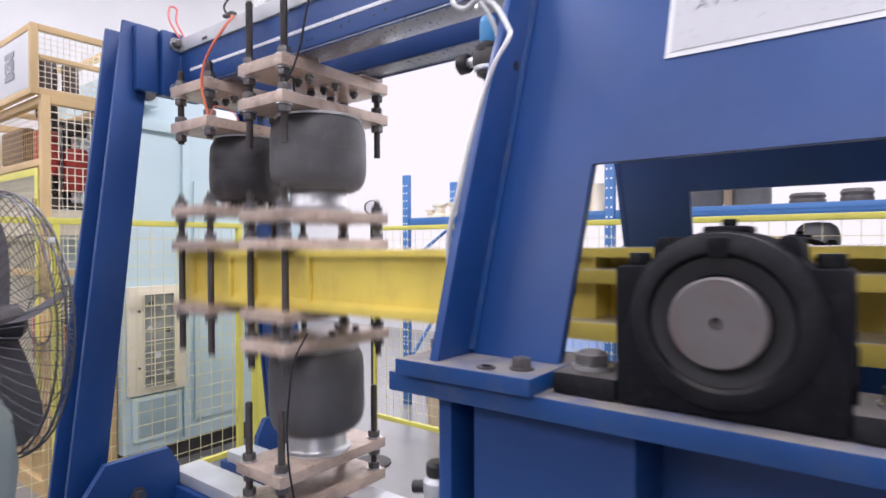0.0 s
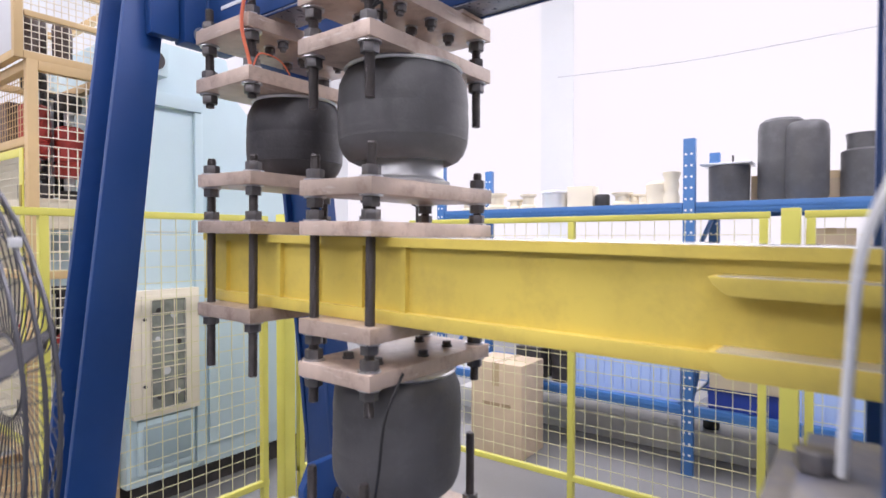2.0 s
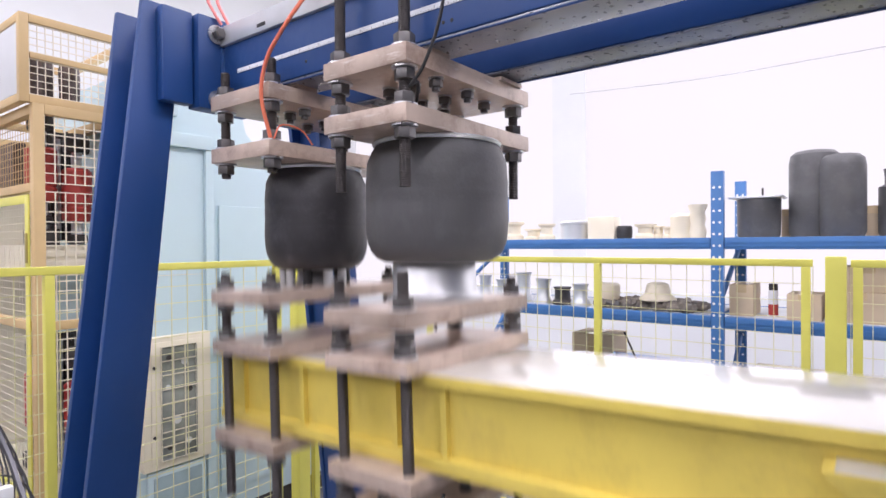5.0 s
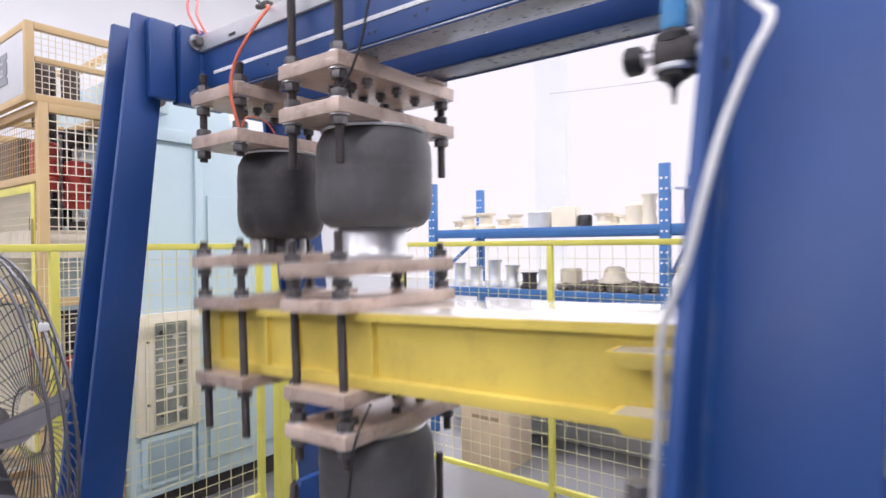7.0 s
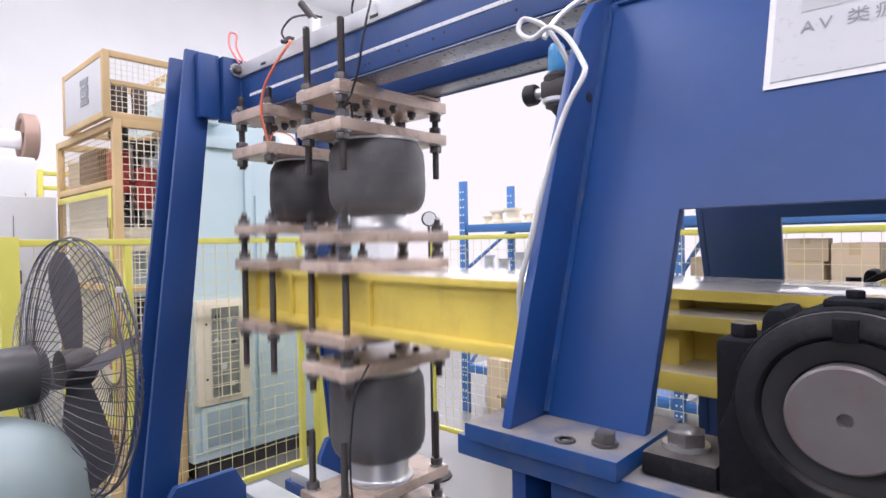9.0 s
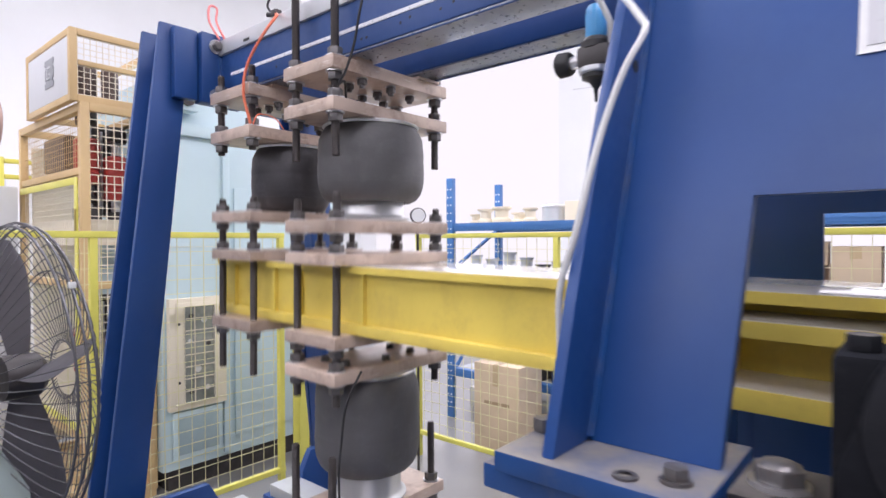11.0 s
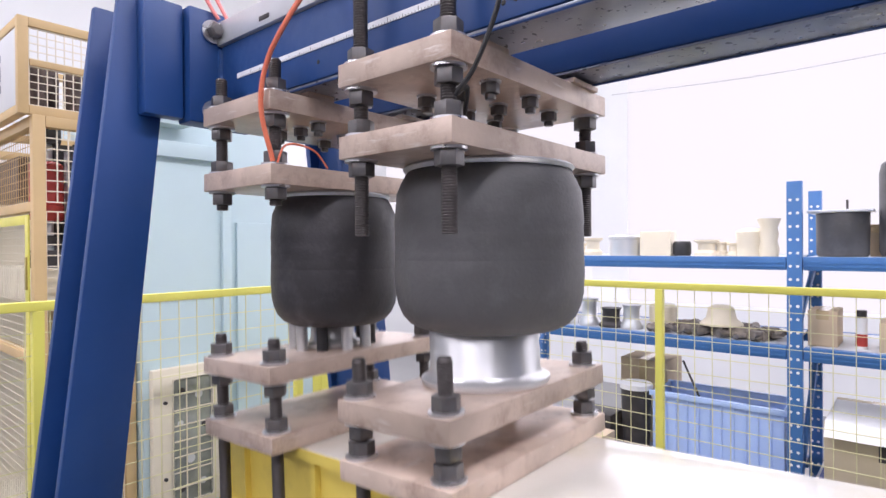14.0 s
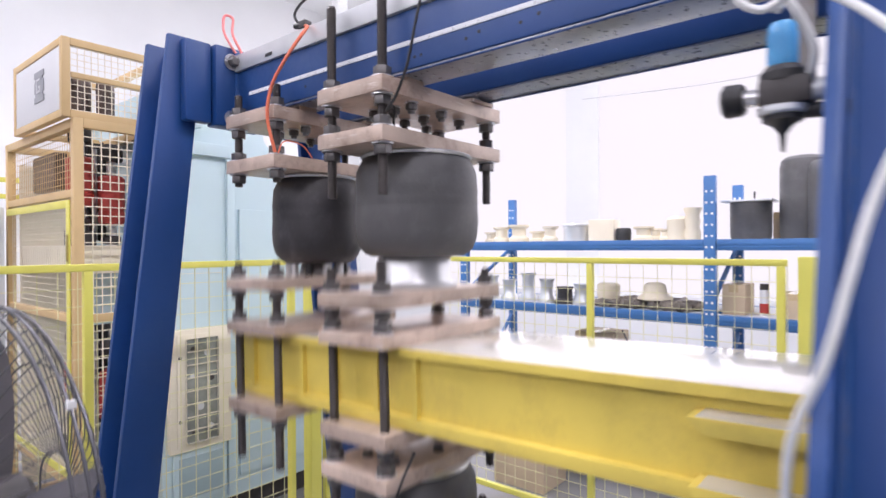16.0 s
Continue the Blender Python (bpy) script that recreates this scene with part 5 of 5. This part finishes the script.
for y, r, h, m in ((2.12, 0.05, 0.11, SILVER), (2.22, 0.055, 0.09, DARK), (2.33, 0.05, 0.13, ALU), (2.45, 0.05, 0.16, SILVER), (2.58, 0.05, 0.12, ALU), (2.70, 0.045, 0.14, SILVER)):
    turned("metal_piston", 2.95, y, S2, [(0, 0), (r, 0), (r, h * 0.15), (r * 0.75, h * 0.3), (r * 0.72, h * 0.85), (r * 0.9, h), (0, h)], m, "turned metal piston on a rack shelf", "piston", "metal pistons")
carton(2.93, 3.12, 1.325, 1.42, S2, 0.135, 0, "brown cardboard box beside a rack post")
th = thing("spray_can_pair", (2.96, 1.265, S2), "white and red spray cans with black caps", "spray can")
part("can_body", cyl(B(), (2.96, 1.255, S2), (2.96, 1.255, S2 + 0.115), 0.018, 20), WHITE, th)
part("can_label", cyl(B(), (2.96, 1.255, S2 + 0.01), (2.96, 1.255, S2 + 0.055), 0.0186, 20), RED, th)
part("can_cap", cyl(B(), (2.96, 1.255, S2 + 0.115), (2.96, 1.255, S2 + 0.142), 0.017, 20), DARK, th)
for x0, x1, y0, y1, h in ((2.9, 3.1, 1.08, 1.2, 0.105), (2.92, 3.2, 0.86, 1.05, 0.12), (2.9, 3.15, 0.665, 0.83, 0.2), (2.9, 3.2, 0.26, 0.46, 0.16), (2.9, 3.2, 0.08, 0.24, 0.22), (2.9, 3.2, -0.35, -0.05, 0.22), (2.9, 3.2, -0.75, -0.4, 0.18)):
    carton(x0, x1, y0, y1, S2, h)
carton(2.93, 3.12, 0.85, 1.02, S2 + 0.121, 0.10, 0.06)
# bottom shelf and the floor before the racks
carton(2.87, 3.02, 2.19, 2.34, S3 + 0.0005, 0.17, 0, "dark crate on the bottom shelf", DARK, False)
carton(3.13, 3.35, 2.02, 2.25, S3 + 0.0005, 0.40)
th = thing("paint_pail", (2.95, 2.095, S3), "black pail with a white lid on the bottom shelf", "pail")
part("pail_body", lathe(B(), [(0, 0), (0.058, 0), (0.068, 0.30), (0, 0.30)], (2.95, 2.1, S3 + 0.0005), 28), DARK, th)
part("pail_lid", lathe(B(), [(0, 0), (0.073, 0), (0.073, 0.022), (0.06, 0.028), (0, 0.028)], (2.95, 2.1, S3 + 0.301), 28), WHITE, th)


def open_crate(x0, x1, y0, y1, z, h):
    th = thing("plastic_crate", ((x0 + x1) / 2, (y0 + y1) / 2, z), "open blue plastic crate with ribbed sides", "crate", "crates")
    part("crate_floor", box(B(), x0, x1, y0, y1, z, z + 0.006), CRATE, th)
    for a, b, c, d in ((x0, x0 + 0.006, y0, y1), (x1 - 0.006, x1, y0, y1), (x0 + 0.0065, x1 - 0.0065, y0, y0 + 0.006), (x0 + 0.0065, x1 - 0.0065, y1 - 0.006, y1)):
        w = part("crate_wall", box(B(), a, b, c, d, z + 0.0065, z + h, 0.001), CRATE, th)
    for a, b in ((x0 - 0.012, x0 - 0.0005), (x1 + 0.0005, x1 + 0.012)):
        part("crate_rim", box(B(), a, b, y0 - 0.012, y1 + 0.012, z + h - 0.022, z + h, 0.002), CRATE, th)
    k = B()
    n = int((y1 - y0) / 0.045)
    for i in range(n + 1):
        box(k, x0 - 0.008, x0 - 0.0005, y0 + i * 0.045, y0 + i * 0.045 + 0.004, z + 0.02, z + h - 0.023)
    part("crate_ribs", k, CRATE, th)
    return th


open_crate(2.885, 3.12, 1.49, 2.0, S3 + 0.0005, 0.32)
hose("dark_stick", [(3.0, 1.72, 0.34), (2.93, 1.79, 0.57), (2.86, 1.86, 0.79)], 0.005, DARK, "dark stick leaning in a blue crate", "stick", 6)
open_crate(2.88, 3.36, 0.58, 1.03, S3 + 0.0005, 0.25)
carton(2.55, 2.78, 2.13, 2.42, 0.0, 0.46, 0.0, "tall brown cardboard box standing on the floor")
k = B()
for y0, y1 in ((2.19, 2.24), (2.25, 2.30), (2.305, 2.35)):
    box(k, 2.548, 2.5495, y0, y1, 0.245, 0.262)
attach(tagged(link("faint_print", k, mat("faded_print", (0.38, 0.27, 0.16), 0.8))), [o for o in scene.objects if o.name.startswith("carton")][-1])
th = thing("navy_crate", (3.0, 1.2, S3), "dark blue plastic crate under a pale carton", "crate")
part("tub", box(B(), 2.87, 3.3, 1.06, 1.37, S3 + 0.0005, S3 + 0.085, 0.006), mat("navy_plastic", (0.02, 0.05, 0.30), 0.4), th)
part("rim", box(B(), 2.862, 3.308, 1.052, 1.378, S3 + 0.0855, S3 + 0.098, 0.003), mat("navy_rim", (0.02, 0.05, 0.30), 0.4), th)
carton(2.85, 3.28, 1.075, 1.36, S3 + 0.0985, 0.215, 0.0, "pale beige carton on a dark blue crate", mat("pale_carton", (0.62, 0.53, 0.38), 0.75, vary=0.06))
box_th = [o for o in scene.objects if o.name.startswith("cardboard_box")][-1]
# flat dark patch paints the shaded inside; the carton is not cut
part("opening", box(B(), 2.848, 2.8497, 1.11, 1.20, S3 + 0.20, S3 + 0.285), DARK, box_th, "dark patch for the shaded inside of an opening")
part("flap", prism(B(), [(2.80, S3 + 0.27), (2.83, S3 + 0.262), (2.86, S3 + 0.315), (2.86, S3 + 0.32), (2.845, S3 + 0.32)], "y", 1.08, 1.355), WHITE, box_th)
part("flap", box(B(), 2.86, 3.2, 1.08, 1.355, S3 + 0.3145, S3 + 0.321), WHITE, box_th, "white inner face of a flap")
# pale slab added in place of the window-lit strip of floor
th = thing("floor_step", (3.3, 0.8, 0), "pale slab standing in for window-lit floor under the racks", "step")
part("slab", box(B(), 3.13, 3.36, -1.4, 2.9, 0.0, 0.13, 0.006), mat("lit_floor_pale", (0.62, 0.61, 0.58), 0.7, vary=0.1, scale=5), th)
th = thing("black_bottle", (3.2, 1.42, 0.13), "squat black bottle with a white cap under the rack", "bottle")
part("flask", lathe(B(), [(0, 0), (0.035, 0), (0.038, 0.01), (0.038, 0.07), (0.02, 0.09), (0, 0.09)], (3.2, 1.42, 0.1305), 20), BLACK, th)
part("cap", lathe(B(), [(0, 0), (0.026, 0), (0.026, 0.02), (0, 0.02)], (3.2, 1.42, 0.2205), 20), WHITE, th)
carton(2.87, 3.25, 0.08, 0.5, S3 + 0.0005, 0.2)
turned("rubber_sleeve", 2.96, 0.56, S2, [(0, 0), (0.075, 0), (0.085, 0.02), (0.085, 0.20), (0.075, 0.235), (0.05, 0.255), (0, 0.26)], RUBBER, "domed black rubber sleeve on a rack shelf", "air spring", "stored sleeves")

# ---- what moves ----
PERIOD, MEAN = 0.3471, -0.0195 + SINK / 1.03


def rock(t):
    """The beam's angle in degrees: it rocks about the bearing axis."""
    w = 2 * math.pi * t / PERIOD
    return math.degrees(MEAN + (0.0075 * math.cos(w) - 0.0445 * math.sin(w)) / 1.42)


def motions():
    rows = [(n / FPS, pose(PIVOT.x, PIVOT.y, PIVOT.z - SINK, rock(n / FPS), 0, 0)) for n in range(16 * FPS + 1)]
    walk(beam, rows)
    walk(low, rows)
    # each lobe rolls by half of what its beam end moves
    for lobe, y, share in ((lobe_front, 1.512, 0.5), (lobe_back, 1.825, 0.5), (lobe_low, 1.518, -0.5)):
        walk(lobe, [(n / FPS, pose(0, 0, share * (y - PIVOT.y) * (radians(rock(n / FPS)) - MEAN))) for n in range(16 * FPS + 1)])


motions()
